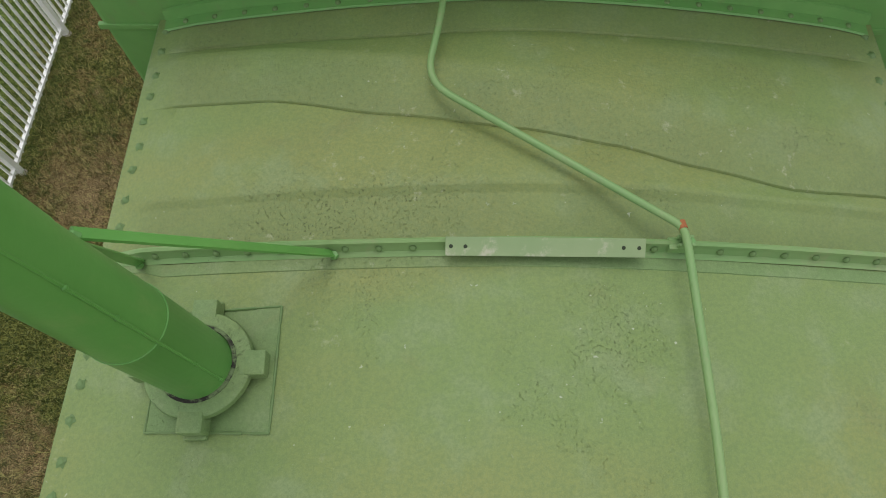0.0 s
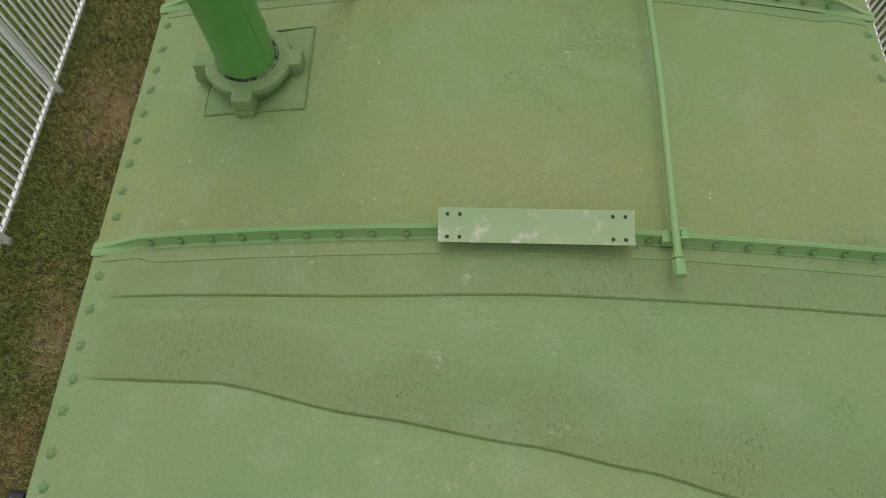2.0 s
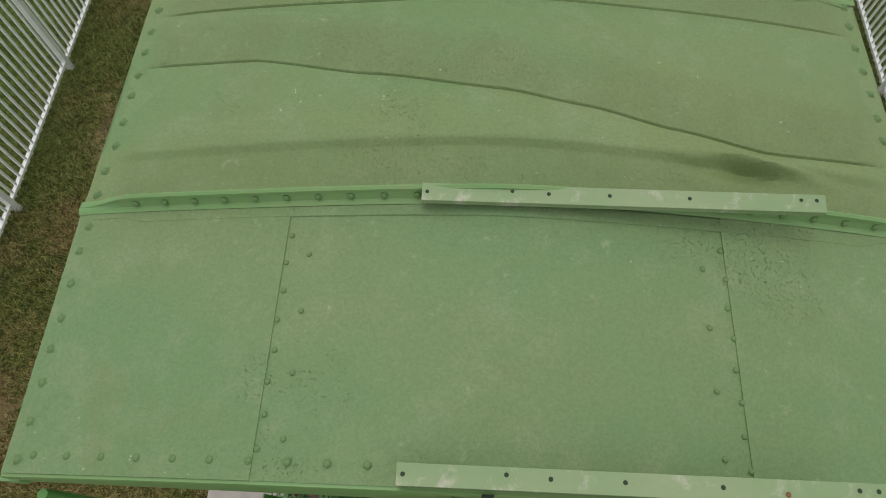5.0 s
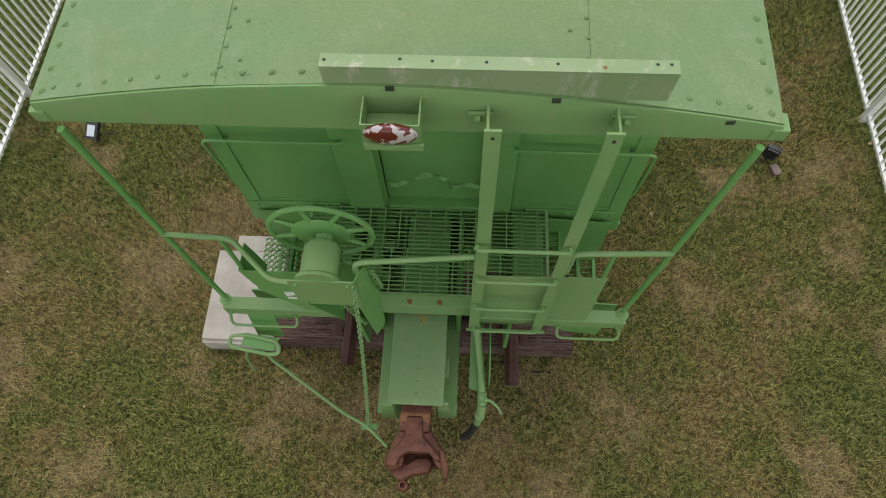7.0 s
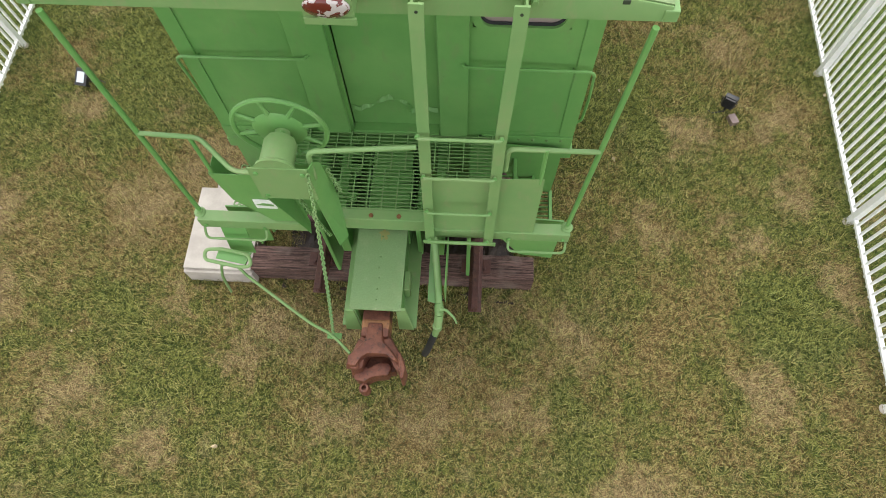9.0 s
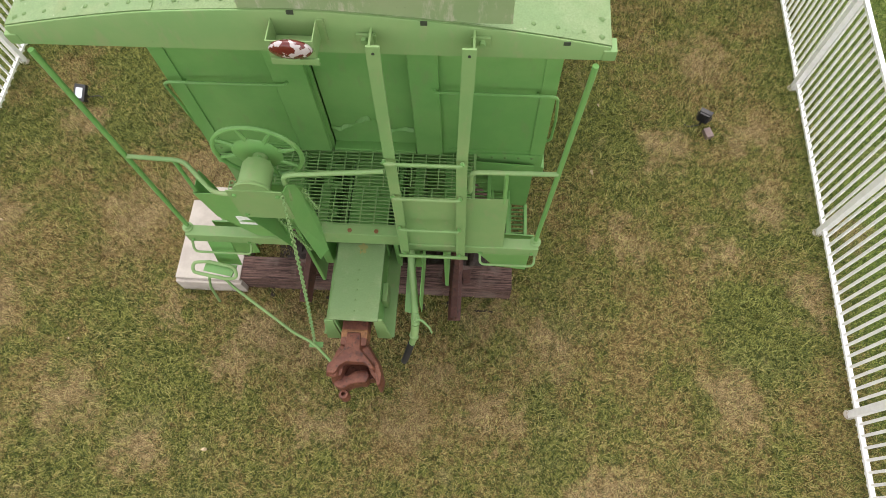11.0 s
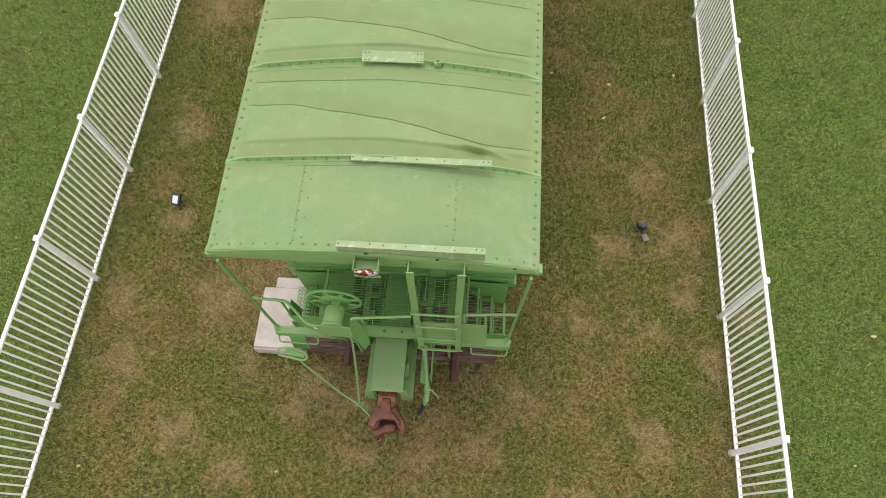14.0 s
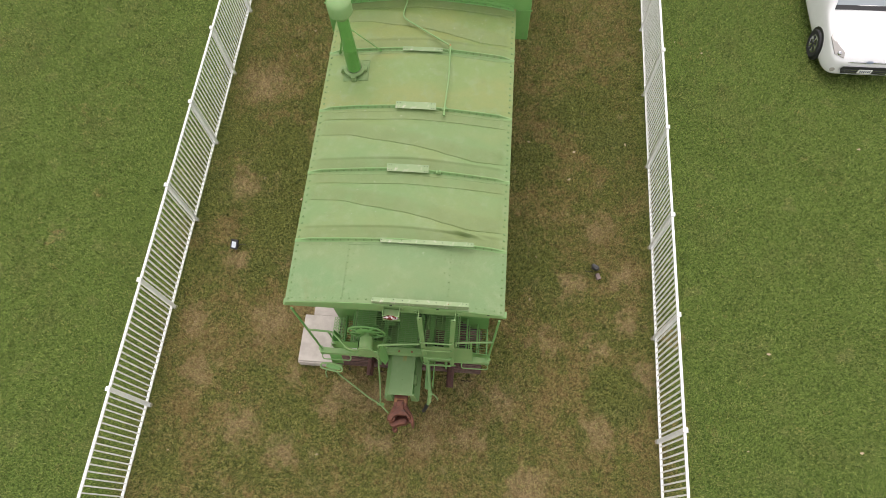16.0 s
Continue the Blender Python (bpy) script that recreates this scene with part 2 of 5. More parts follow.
ORANGE = rust_mat("bright_rust", (0.33, 0.10, 0.035), (0.42, 0.17, 0.06), (0.2, 0.07, 0.03))
STAINED = rust_mat("orange_brown_rust", (0.20, 0.085, 0.035), (0.30, 0.15, 0.06), (0.10, 0.045, 0.025))
RAIL = rust_mat("rusted_rail_steel", (0.075, 0.030, 0.024), (0.12, 0.05, 0.036), (0.04, 0.02, 0.018))
WOOD = wood_mat()
CONCRETE = concrete_mat()
WHITE = plain("white_powder_coated_fence", (0.91, 0.91, 0.90), 0.4, vary=0.05)
BLACK = plain("black_plastic", (0.028, 0.028, 0.030), 0.45)
RUBBER = plain("black_hose_rubber", (0.020, 0.021, 0.023), 0.65)
soot = Nodes("soot_over_green_paint")
SOOT = soot.finish(soot.mix(soot.band(soot.noise(26, 5, 0.7), 0.44, 0.58), (0.022, 0.022, 0.016), (0.14, 0.20, 0.09)), 0.95)
HOLE = plain("dark_bolt_hole", (0.035, 0.050, 0.026), 0.9)
LENS = glass_mat("floodlight_glass", (0.62, 0.68, 0.74))
STICKER = plain("white_sticker", (0.78, 0.80, 0.76), 0.6)
# brown taken near black to stand for the shade under the platform
BALLAST = rust_mat("shaded_brown_ballast", (0.030, 0.021, 0.016), (0.060, 0.042, 0.030), (0.014, 0.010, 0.009))


# ---- mesh helpers ----
def part(name, bm, material, parent=None, label="", smooth=False):
    """Links a bmesh as one mesh object, under a thing or a part."""
    me = bpy.data.meshes.new(name)
    bm.normal_update()
    bm.to_mesh(me)
    bm.free()
    if smooth:
        me.polygons.foreach_set("use_smooth", [True] * len(me.polygons))
        me.set_sharp_from_angle(angle=radians(40))
    me.materials.append(material)
    ob = new(name, me)
    if parent is not None:
        ob.parent = parent
    if label:
        ob["label"] = label
    return ob


def piece(name, me, parent, m, label=""):
    """One more object on a shared mesh."""
    ob = new(name, me)
    ob.parent = parent
    ob.matrix_basis = m
    if label:
        ob["label"] = label
    return ob


def thing(name, label, category, group="", kind="", at=(0, 0, 0)):
    ob = new(name)
    ob.location = at
    ob.empty_display_size = 0.2
    return tagged(ob, label, category, group, kind)


def box(bm, x0, x1, y0, y1, z0, z1, bevel=0.0, m=None):
    """A block between two corners, with rounded edges if wanted."""
    got = bmesh.ops.create_cube(bm, size=1.0)
    vs = got["verts"]
    bmesh.ops.scale(bm, vec=(x1 - x0, y1 - y0, z1 - z0), verts=vs)
    bmesh.ops.translate(bm, vec=((x0 + x1) / 2, (y0 + y1) / 2, (z0 + z1) / 2), verts=vs)
    if bevel:
        edges = list({e for v in vs for e in v.link_edges})
        res = bmesh.ops.bevel(bm, geom=edges, offset=bevel, segments=2, affect="EDGES", profile=0.6)
        vs = list({v for f in res["faces"] for v in f.verts} | {v for v in vs if v.is_valid})
    if m is not None:
        bmesh.ops.transform(bm, matrix=m, verts=[v for v in vs if v.is_valid])
    return bm


def tube(bm, points, r, seg=10, bend=0.0, caps=True):
    """A round bar along points, with bends of that radius."""
    pts = [Vector(p) for p in points]
    if bend:
        out = [pts[0]]
        for a, b, c in zip(pts, pts[1:], pts[2:]):
            d = min(bend, (a - b).length * 0.48, (c - b).length * 0.48)
            p, q = b + (a - b).normalized() * d, b + (c - b).normalized() * d
            for k in range(6):
                t = k / 5
                out.append(p * (1 - t) ** 2 + b * 2 * t * (1 - t) + q * t * t)
        pts = out + [pts[-1]]
    rings = []
    side = None
    for i, p in enumerate(pts):
        d = (pts[min(i + 1, len(pts) - 1)] - pts[max(i - 1, 0)]).normalized()
        if side is None:
            side = d.orthogonal().normalized()
        side = (side - d * side.dot(d)).normalized()
        up = d.cross(side)
        rad = r[round(i * (len(r) - 1) / (len(pts) - 1))] if isinstance(r, (list, tuple)) else r
        rings.append([bm.verts.new(p + (side * math.cos(a) + up * math.sin(a)) * rad) for a in [2 * math.pi * k / seg for k in range(seg)]])
    for a, b in zip(rings, rings[1:]):
        for k in range(seg):
            bm.faces.new((a[k], a[(k + 1) % seg], b[(k + 1) % seg], b[k]))
    if caps:
        bm.faces.new(rings[0][::-1])
        bm.faces.new(rings[-1])
    return bm


def lathe(bm, profile, centre, axis="z", seg=28):
    """A turned body: profile of (radius, height) pairs round an axis through centre."""
    rings = []
    for r, h in profile:
        ring = []
        for k in range(seg):
            a = 2 * math.pi * k / seg
            p = Vector((r * math.cos(a), r * math.sin(a), h))
            if axis == "y":
                p = Vector((p.x, p.z, -p.y))
            ring.append(bm.verts.new(Vector(centre) + p))
        rings.append(ring)
    for a, b in zip(rings, rings[1:]):
        for k in range(seg):
            bm.faces.new((a[k], a[(k + 1) % seg], b[(k + 1) % seg], b[k]))
    bm.faces.new(rings[0][::-1])
    bm.faces.new(rings[-1])
    return bm


def plate(bm, outline, thick):
    """A flat sheet with thickness: outline of 3D points, thickened along its normal."""
    pts = [Vector(p) for p in outline]
    nrm = (pts[1] - pts[0]).cross(pts[2] - pts[0]).normalized() * thick
    a = [bm.verts.new(p) for p in pts]
    b = [bm.verts.new(p + nrm) for p in pts]
    bm.faces.new(a[::-1])
    bm.faces.new(b)
    for i in range(len(a)):
        j = (i + 1) % len(a)
        bm.faces.new((a[i], a[j], b[j], b[i]))
    bmesh.ops.recalc_face_normals(bm, faces=bm.faces[:])
    return bm


def B():
    return bmesh.new()


def shared(name, bm, material, smooth=True):
    me = bpy.data.meshes.new(name)
    bm.to_mesh(me)
    bm.free()
    if smooth:
        me.polygons.foreach_set("use_smooth", [True] * len(me.polygons))
    me.materials.append(material)
    return me


def dome(r, h, material, name="rivet"):
    bm = B()
    rings = []
    for rr, hh in ((r, 0.0), (r * 0.92, h * 0.5), (r * 0.6, h * 0.88)):
        rings.append([bm.verts.new((rr * math.cos(a), rr * math.sin(a), hh)) for a in [math.pi * k / 4 for k in range(8)]])
    top = bm.verts.new((0, 0, h))
    for a, b in zip(rings, rings[1:]):
        for k in range(8):
            bm.faces.new((a[k], a[(k + 1) % 8], b[(k + 1) % 8], b[k]))
    for k in range(8):
        bm.faces.new((rings[-1][k], rings[-1][(k + 1) % 8], top))
    return shared(name, bm, material)


def hexnut(r, h, material, name="bolt"):
    bm = B()
    a = [bm.verts.new((r * math.cos(math.pi * k / 3), r * math.sin(math.pi * k / 3), 0)) for k in range(6)]
    b = [bm.verts.new((v.co.x * 0.92, v.co.y * 0.92, h)) for v in a]
    for k in range(6):
        bm.faces.new((a[k], a[(k + 1) % 6], b[(k + 1) % 6], b[k]))
    bm.faces.new(b)
    return shared(name, bm, material, False)


# ---- ground and lawn ----
bm = B()
bmesh.ops.create_grid(bm, x_segments=2, y_segments=2, size=1500)
tagged(part("ground", bm, ground_mat()), "mown lawn, patchy green and straw-dry, up to the horizon", "ground", kind="structure")


def lawn():
    """Short blades over the part of the lawn that is seen near."""
    rng = np.random.default_rng(4)
    zones = [(-5.3, 5.0, -6.5, 12.0, 31000, 190000), (-13.0, -5.3, -6.5, 13.0, 15000, 90000), (5.0, 13.5, -6.5, 13.0, 16000, 95000)]
    places, ways = [], []
    for a, b, c, d, tufts, singles in zones:
        heart = np.stack([rng.uniform(a, b, tufts), rng.uniform(c, d, tufts)], 1)
        way = rng.uniform(0, 2 * np.pi, (tufts, 11))
        spread = rng.uniform(0.004, 0.035, (tufts, 11))
        places.append((heart[:, None] + np.stack([np.cos(way), np.sin(way)], 2) * spread[:, :, None]).reshape(-1, 2))
        ways.append(way.ravel())
        places.append(np.stack([rng.uniform(a, b, singles), rng.uniform(c, d, singles)], 1))
        ways.append(rng.uniform(0, 2 * np.pi, singles))
    base, turn = np.concatenate(places), np.concatenate(ways)
    clear = ~((np.abs(base[:, 0]) < 1.3) & (base[:, 1] > 0.9))
    base, turn = base[clear], turn[clear]
    k = len(base)
    lean = rng.uniform(0.35, 1.0, k)
    tall = rng.uniform(0.04, 0.105, k)
    wide = rng.uniform(0.0022, 0.0052, k)
    clump = np.sin(base[:, 0] * 7.3 + np.sin(base[:, 1] * 5.1) * 2) * np.sin(base[:, 1] * 6.7 + np.sin(base[:, 0] * 4.3) * 2)
    tall *= 1 + 0.3 * clump
    v = np.zeros((k, 3, 3))
    v[:, 0, :2] = base + np.stack([np.cos(turn + 1.57), np.sin(turn + 1.57)], 1) * wide[:, None]
    v[:, 1, :2] = base - np.stack([np.cos(turn + 1.57), np.sin(turn + 1.57)], 1) * wide[:, None]
    v[:, 2, :2] = base + np.stack([np.cos(turn), np.sin(turn)], 1) * (tall * lean)[:, None]
    v[:, 2, 2] = tall * np.sqrt(1.15 - lean**2)
    v[:, :2, 2] = -0.004
    me = bpy.data.meshes.new("grass")
    me.vertices.add(3 * k)
    me.vertices.foreach_set("co", v.ravel())
    me.loops.add(3 * k)
    me.loops.foreach_set("vertex_index", np.arange(3 * k, dtype=np.int32))
    me.polygons.add(k)
    me.polygons.foreach_set("loop_start", np.arange(0, 3 * k, 3, dtype=np.int32))
    me.polygons.foreach_set("loop_total", np.full(k, 3, dtype=np.int32))
    me.update()
    me.materials.append(blade_mat())
    tagged(new("grass", me), "short mown grass, green mixed with dry straw blades", "grass", kind="stuff")


lawn()


# ---- fences ----
def fence_bay(x, y, span, toward, group):
    """A section of tubular fence with its post at the near end."""
    f = thing("fence_panel", "white metal picket fence section with a square post", "fence", group, at=(x, y, 0))
    bm = B()
    box(bm, -0.036, 0.036, -0.036, 0.036, -0.05, 1.575, 0.004)
    post = part("post", bm, WHITE, f)
    bm = B()
    box(bm, -0.042, 0.042, -0.042, 0.042, 1.575, 1.592, 0.004)
    box(bm, -0.03, 0.03, -0.03, 0.03, 1.590, 1.606, 0.006)
    part("post_cap", bm, WHITE, post)
    for nm, z, h in (("top_rail", 1.53, 0.034), ("bottom_rail", 0.12, 0.034)):
        bm = B()
        box(bm, -0.023, 0.023, 0.037, span - 0.037, z - h / 2, z + h / 2, 0.004)
        part(nm, bm, WHITE, f)
    count = 17
    bm = B()
    box(bm, -0.0122, 0.0122, -0.0122, 0.0122, 0.075, 1.512)
    me = shared("picket", bm, WHITE, False)
    for k in range(count):
        piece("picket", me, f, Matrix.Translation((0, span * (k + 1) / (count + 1), 0)))
    bm = B()
    lathe(bm, [(0.055, -0.02), (0.05, 0.008), (0.04, 0.012)], (0.02 * toward, 0, 0), seg=10)
    part("footing", bm, CONCRETE, f, "small round concrete post footing")
    return f


first = fence_bay(-5.13, -5.0, 2.03, 1, "fence on the side of the floodlight")
for k in range(1, 9):
    copy_thing(first, Matrix.Translation((-5.13 - 0.003 * k, -5.0 + 2.03 * k, 0)))
first = fence_bay(4.64, -4.93, 2.0, -1, "fence on the side of the parked car")
first.rotation_euler = (0, 0, radians(-1.05))
for k in range(1, 9):
    copy_thing(first, pose(4.64 + 0.0205 * 2.0 * k * 0.9, -4.93 + 2.0 * k, 0, 0, 0, -1.05))

# ---- the caboose ----
caboose = thing("caboose", "green painted steel railway caboose on a short track", "caboose")
RIBS = (0.97, 2.12, 3.26, 4.42)
END = 5.54
EAVE = 1.54


def crown(x, y):
    """Height of the undented roof."""
    z = 4.292 - 0.05 * (math.sqrt(x * x + 0.015) - 0.12) - 0.05 * x * x
    if y < 0.95:
        z -= (0.05 - 0.03 * max(0.0, min(1.0, -x / 0.8))) * (1 - max(y, 0) / 0.95)
    return z


def curve(x, knots):
    if x <= knots[0][0]:
        return knots[0][1]
    for (a, b), (c, d) in zip(knots, knots[1:]):
        if x <= c:
            t = (x - a) / (c - a)
            t = t * t * (3 - 2 * t) * 0.4 + t * 0.6
            return b + (d - b) * t
    return knots[-1][1]


FOLD_C = ((-1.47, 0.67), (-0.98, 0.65), (-0.5, 0.55), (0.0, 0.47), (0.33, 0.41), (0.63, 0.34), (1.0, 0.275), (1.4, 0.285))
FOLD_B = ((-1.4, 0.86), (-0.98, 0.845), (-0.5, 0.77), (-0.08, 0.69), (0.45, 0.59), (0.76, 0.53), (1.34, 0.47))
FOLD_A = ((-1.4, 0.955), (-0.5, 0.93), (0.1, 0.935), (1.5, 0.935))
FOLD_D = ((-1.4, 0.22), (0.0, 0.225), (1.0, 0.205), (1.5, 0.2))


def fold_stops(x):
    """Stops of the creased profile at x: metres past the near rib, height, settled grime."""
    d, c, b, a = (curve(x, f) - o for f, o in ((FOLD_D, 0.0), (FOLD_C, 0.012), (FOLD_B, 0.0), (FOLD_A, 0.012)))
    c = max(c, d + 0.06)
    mid = 1.0 - 0.35 * abs(x) / 1.5
    return (
        (0.0, 0.0, 0.5), (0.04, -0.006, 0.8), (d - 0.034, 0.017 * mid, 0.7), (d - 0.008, 0.035 * mid, 0.6), (d + 0.008, 0.038 * mid, 0.1),
        (c - 0.006, 0.003, 0.0), (c, -0.003, 0.6), (c + 0.006, 0.006, 1.0), (b - 0.045, 0.038, 0.8), (b + 0.020, 0.044, 0.2),
        (a - 0.006, 0.003, 0.0), (a, -0.003, 0.5), (a + 0.006, 0.005, 0.9), (1.11, 0.013, 0.6), (1.145, 0.0, 0.3),
    )


STEPS = (2, 12, 6, 2, 6, 2, 2, 8, 3, 6, 2, 2, 6, 2)


def fold_fade(x):
    fade = max(0.0, min(1.0, (1.50 - abs(x)) / 0.16))
    return fade * fade * (3 - 2 * fade)


def buckle(x, v, amount):
    """Dents of a panel between two ribs: long creases that run slantwise over it. v: metres past the near rib."""
    stops = fold_stops(x)
    for (p, q, _), (r, s, _) in zip(stops, stops[1:]):
        if p <= v <= r:
            return (q + (s - q) * (v - p) / max(r - p, 1e-6)) * fold_fade(x) * amount
    return 0.0


def roof_z(x, y):
    z = crown(x, y)
    for i, (rib, amount) in enumerate(((0.97, 1.0), (2.12, 1.0), (4.42, 1.0))):
        v = y - rib
        if 0 <= v <= 1.14:
            z += buckle(x, v, amount)
    # a sharp knock beside the long saddle plate
    if 0.4 < x < 1.4 and 1.0 < y < 1.4:
        for cx, cy, w, l, h in ((0.88, 1.13, 0.035, 0.16, -0.028), (0.84, 1.20, 0.022, 0.10, 0.018), (1.08, 1.13, 0.02, 0.13, 0.016), (0.70, 1.14, 0.02, 0.08, -0.012), (0.98, 1.165, 0.014, 0.15, 0.022), (0.96, 1.135, 0.012, 0.13, -0.020)):
            z += h * math.exp(-((x - cx) / l) ** 2 - ((y - cy + 0.12 * (x - cx)) / w) ** 2)
    # sheet turned down into the ribs and slack between them
    z += 0.004 * noise.noise((x * 1.3, y * 1.7, 3.0)) + 0.0012 * noise.noise((x * 7, y * 7, 1.0))
    near = min(abs(y - r) for r in RIBS)
    if near < 0.10:
        z += 0.008 * (1 - near / 0.10) ** 2
    return z


def roof_n(x, y):
    e = 0.01
    return Vector((-(roof_z(x + e, y) - roof_z(x - e, y)) / (2 * e), -(roof_z(x, y + e) - roof_z(x, y - e)) / (2 * e), 1)).normalized()


def on_roof(x, y, lift=0.0):
    return Matrix.Translation((x, y, roof_z(x, y) + lift)) @ roof_n(x, y).to_track_quat("Z", "Y").to_matrix().to_4x4()


def roof_sheet(x0, x1, y0, y1, nx, ny, lift=0.0, lap=0.004, mat=ROOF):
    bm = B()
    rows = []
    for j in range(ny + 1):
        y = y0 + (y1 - y0) * j / ny
        rows.append([bm.verts.new((x, y, roof_z(x, y) + lift)) for x in [x0 + (x1 - x0) * i / nx for i in range(nx + 1)]])
    for a, b in zip(rows, rows[1:]):
        for i in range(nx):
            bm.faces.new((a[i], a[i + 1], b[i + 1], b[i]))
    rim = rows[0] + [r[-1] for r in rows[1:]] + rows[-1][-2::-1] + [r[0] for r in rows[-2:0:-1]]
    low = [bm.verts.new((v.co.x, v.co.y, v.co.z - lap)) for v in rim]
    for i in range(len(rim)):
        j = (i + 1) % len(rim)
        bm.faces.new((rim[j], rim[i], low[i], low[j]))
    return part("roof_sheet", bm, mat, caboose, smooth=True)


def creased_sheet(rib, y1, mat):
    """A sheet between two ribs whose mesh rows run along its creases."""
    bm = B()
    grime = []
    rows = []
    for i in range(161):
        x = -EAVE + 2 * EAVE * i / 160
        stops = fold_stops(x)
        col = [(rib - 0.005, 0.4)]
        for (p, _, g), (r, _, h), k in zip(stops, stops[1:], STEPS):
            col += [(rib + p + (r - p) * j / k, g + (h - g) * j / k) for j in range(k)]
        col.append((y1, 0.3))
        line = []
        for y, g in col:
            line.append(bm.verts.new((x, y, roof_z(x, y))))
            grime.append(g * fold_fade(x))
        rows.append(line)
    for a, b in zip(rows, rows[1:]):
        for j in range(len(a) - 1):
            bm.faces.new((a[j], b[j], b[j + 1], a[j + 1]))
    rim = [r[0] for r in rows] + rows[-1][1:] + [r[-1] for r in rows[-2::-1]] + rows[0][-2:0:-1]
    low = [bm.verts.new((v.co.x, v.co.y, v.co.z - 0.004)) for v in rim]
    for i in range(len(rim)):
        j = (i + 1) % len(rim)
        bm.faces.new((rim[j], rim[i], low[i], low[j]))
    ob = part("roof_sheet", bm, mat, caboose, smooth=True)
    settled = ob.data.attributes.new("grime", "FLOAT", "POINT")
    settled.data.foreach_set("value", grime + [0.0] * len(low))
    return ob


sheets = [
    roof_sheet(-EAVE, -0.715, 0.03, 0.965, 40, 40, 0.0025, mat=FRESH),
    roof_sheet(-0.7205, 0.765, 0.03, 0.965, 60, 40, -0.0015, mat=FRESH),
    roof_sheet(0.760, EAVE, 0.03, 0.965, 40, 40, 0.0025, mat=FRESH),
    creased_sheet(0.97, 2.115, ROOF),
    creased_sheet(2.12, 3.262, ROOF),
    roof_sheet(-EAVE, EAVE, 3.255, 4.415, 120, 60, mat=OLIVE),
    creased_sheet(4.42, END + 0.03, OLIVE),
]
sheets[0]["label"] = "flat end sheet of the roof, riveted"


def sheet_at(x, y):
    if y < 0.965:
        return sheets[0] if x < -0.718 else sheets[1] if x < 0.762 else sheets[2]
    return sheets[3] if y < 2.115 else sheets[4] if y < 3.255 else sheets[5] if y < 4.415 else sheets[6]


def crusted(r, h):
    """A rivet head in a ragged collar of caked paint."""
    bm = B()
    rings = []
    for ring, (rr, hh) in enumerate(((r * 1.5, 0.0), (r * 1.25, 0.0038), (r, 0.0035), (r * 0.92, h * 0.6), (r * 0.6, h * 0.92))):
        rings.append([bm.verts.new((rr * q * math.cos(math.pi * k / 5), rr * q * math.sin(math.pi * k / 5), hh)) for k in range(10) for q in [1 + (0.28 * math.sin(k * 2.7 + ring) if ring < 2 else 0)]])
    top = bm.verts.new((0, 0, h))
    for a, b in zip(rings, rings[1:]):
        for k in range(10):
            bm.faces.new((a[k], a[(k + 1) % 10], b[(k + 1) % 10], b[k]))
    for k in range(10):
        bm.faces.new((rings[-1][k], rings[-1][(k + 1) % 10], top))
    return shared("rivet", bm, HEADS)


RIVET = dome(0.0130, 0.0095, HEADS)
CRUSTED = crusted(0.0130, 0.0105)
SMALL = dome(0.0098, 0.0055, HEADS)
BOLT = hexnut(0.013, 0.011, PALE)
NUT = hexnut(0.016, 0.014, GREEN)
HOLEDISC = dome(0.0068, 0.0012, HOLE, "bolt_hole")
rnd = random.Random(11)


def roof_rivet(x, y, me=RIVET, name="rivet"):
    return piece(name, me, sheet_at(x, y), on_roof(x, y))


# rivets along both eaves and the end edge
y = 0.07
while y < END:
    if min(abs(y - r) for r in RIBS) > 0.035:
        for side in (-1, 1):
            head = roof_rivet(side * (1.492 + rnd.uniform(-0.006, 0.006)), y + rnd.uniform(-0.012, 0.012), CRUSTED)
            head.matrix_basis = head.matrix_basis @ pose(0, 0, 0, 0, 0, rnd.uniform(0, 360))
    y += 0.118
for k in range(11):
    x = -1.44 + k * 0.119
    if x < -0.30:
        roof_rivet(x, 0.085)
for x in (1.15, 1.27, 1.40):
    roof_rivet(x, 0.085)
for x0, s in ((-0.715, 1), (0.765, -1)):
    for k in range(9):
        y = 0.12 + k * 0.1
        roof_rivet(x0 + 0.016 * s * (1 if k % 2 else 0.6), y, SMALL)
        if k % 2 == 0:
            roof_rivet(x0 + 0.085 * s, y + 0.03, SMALL)

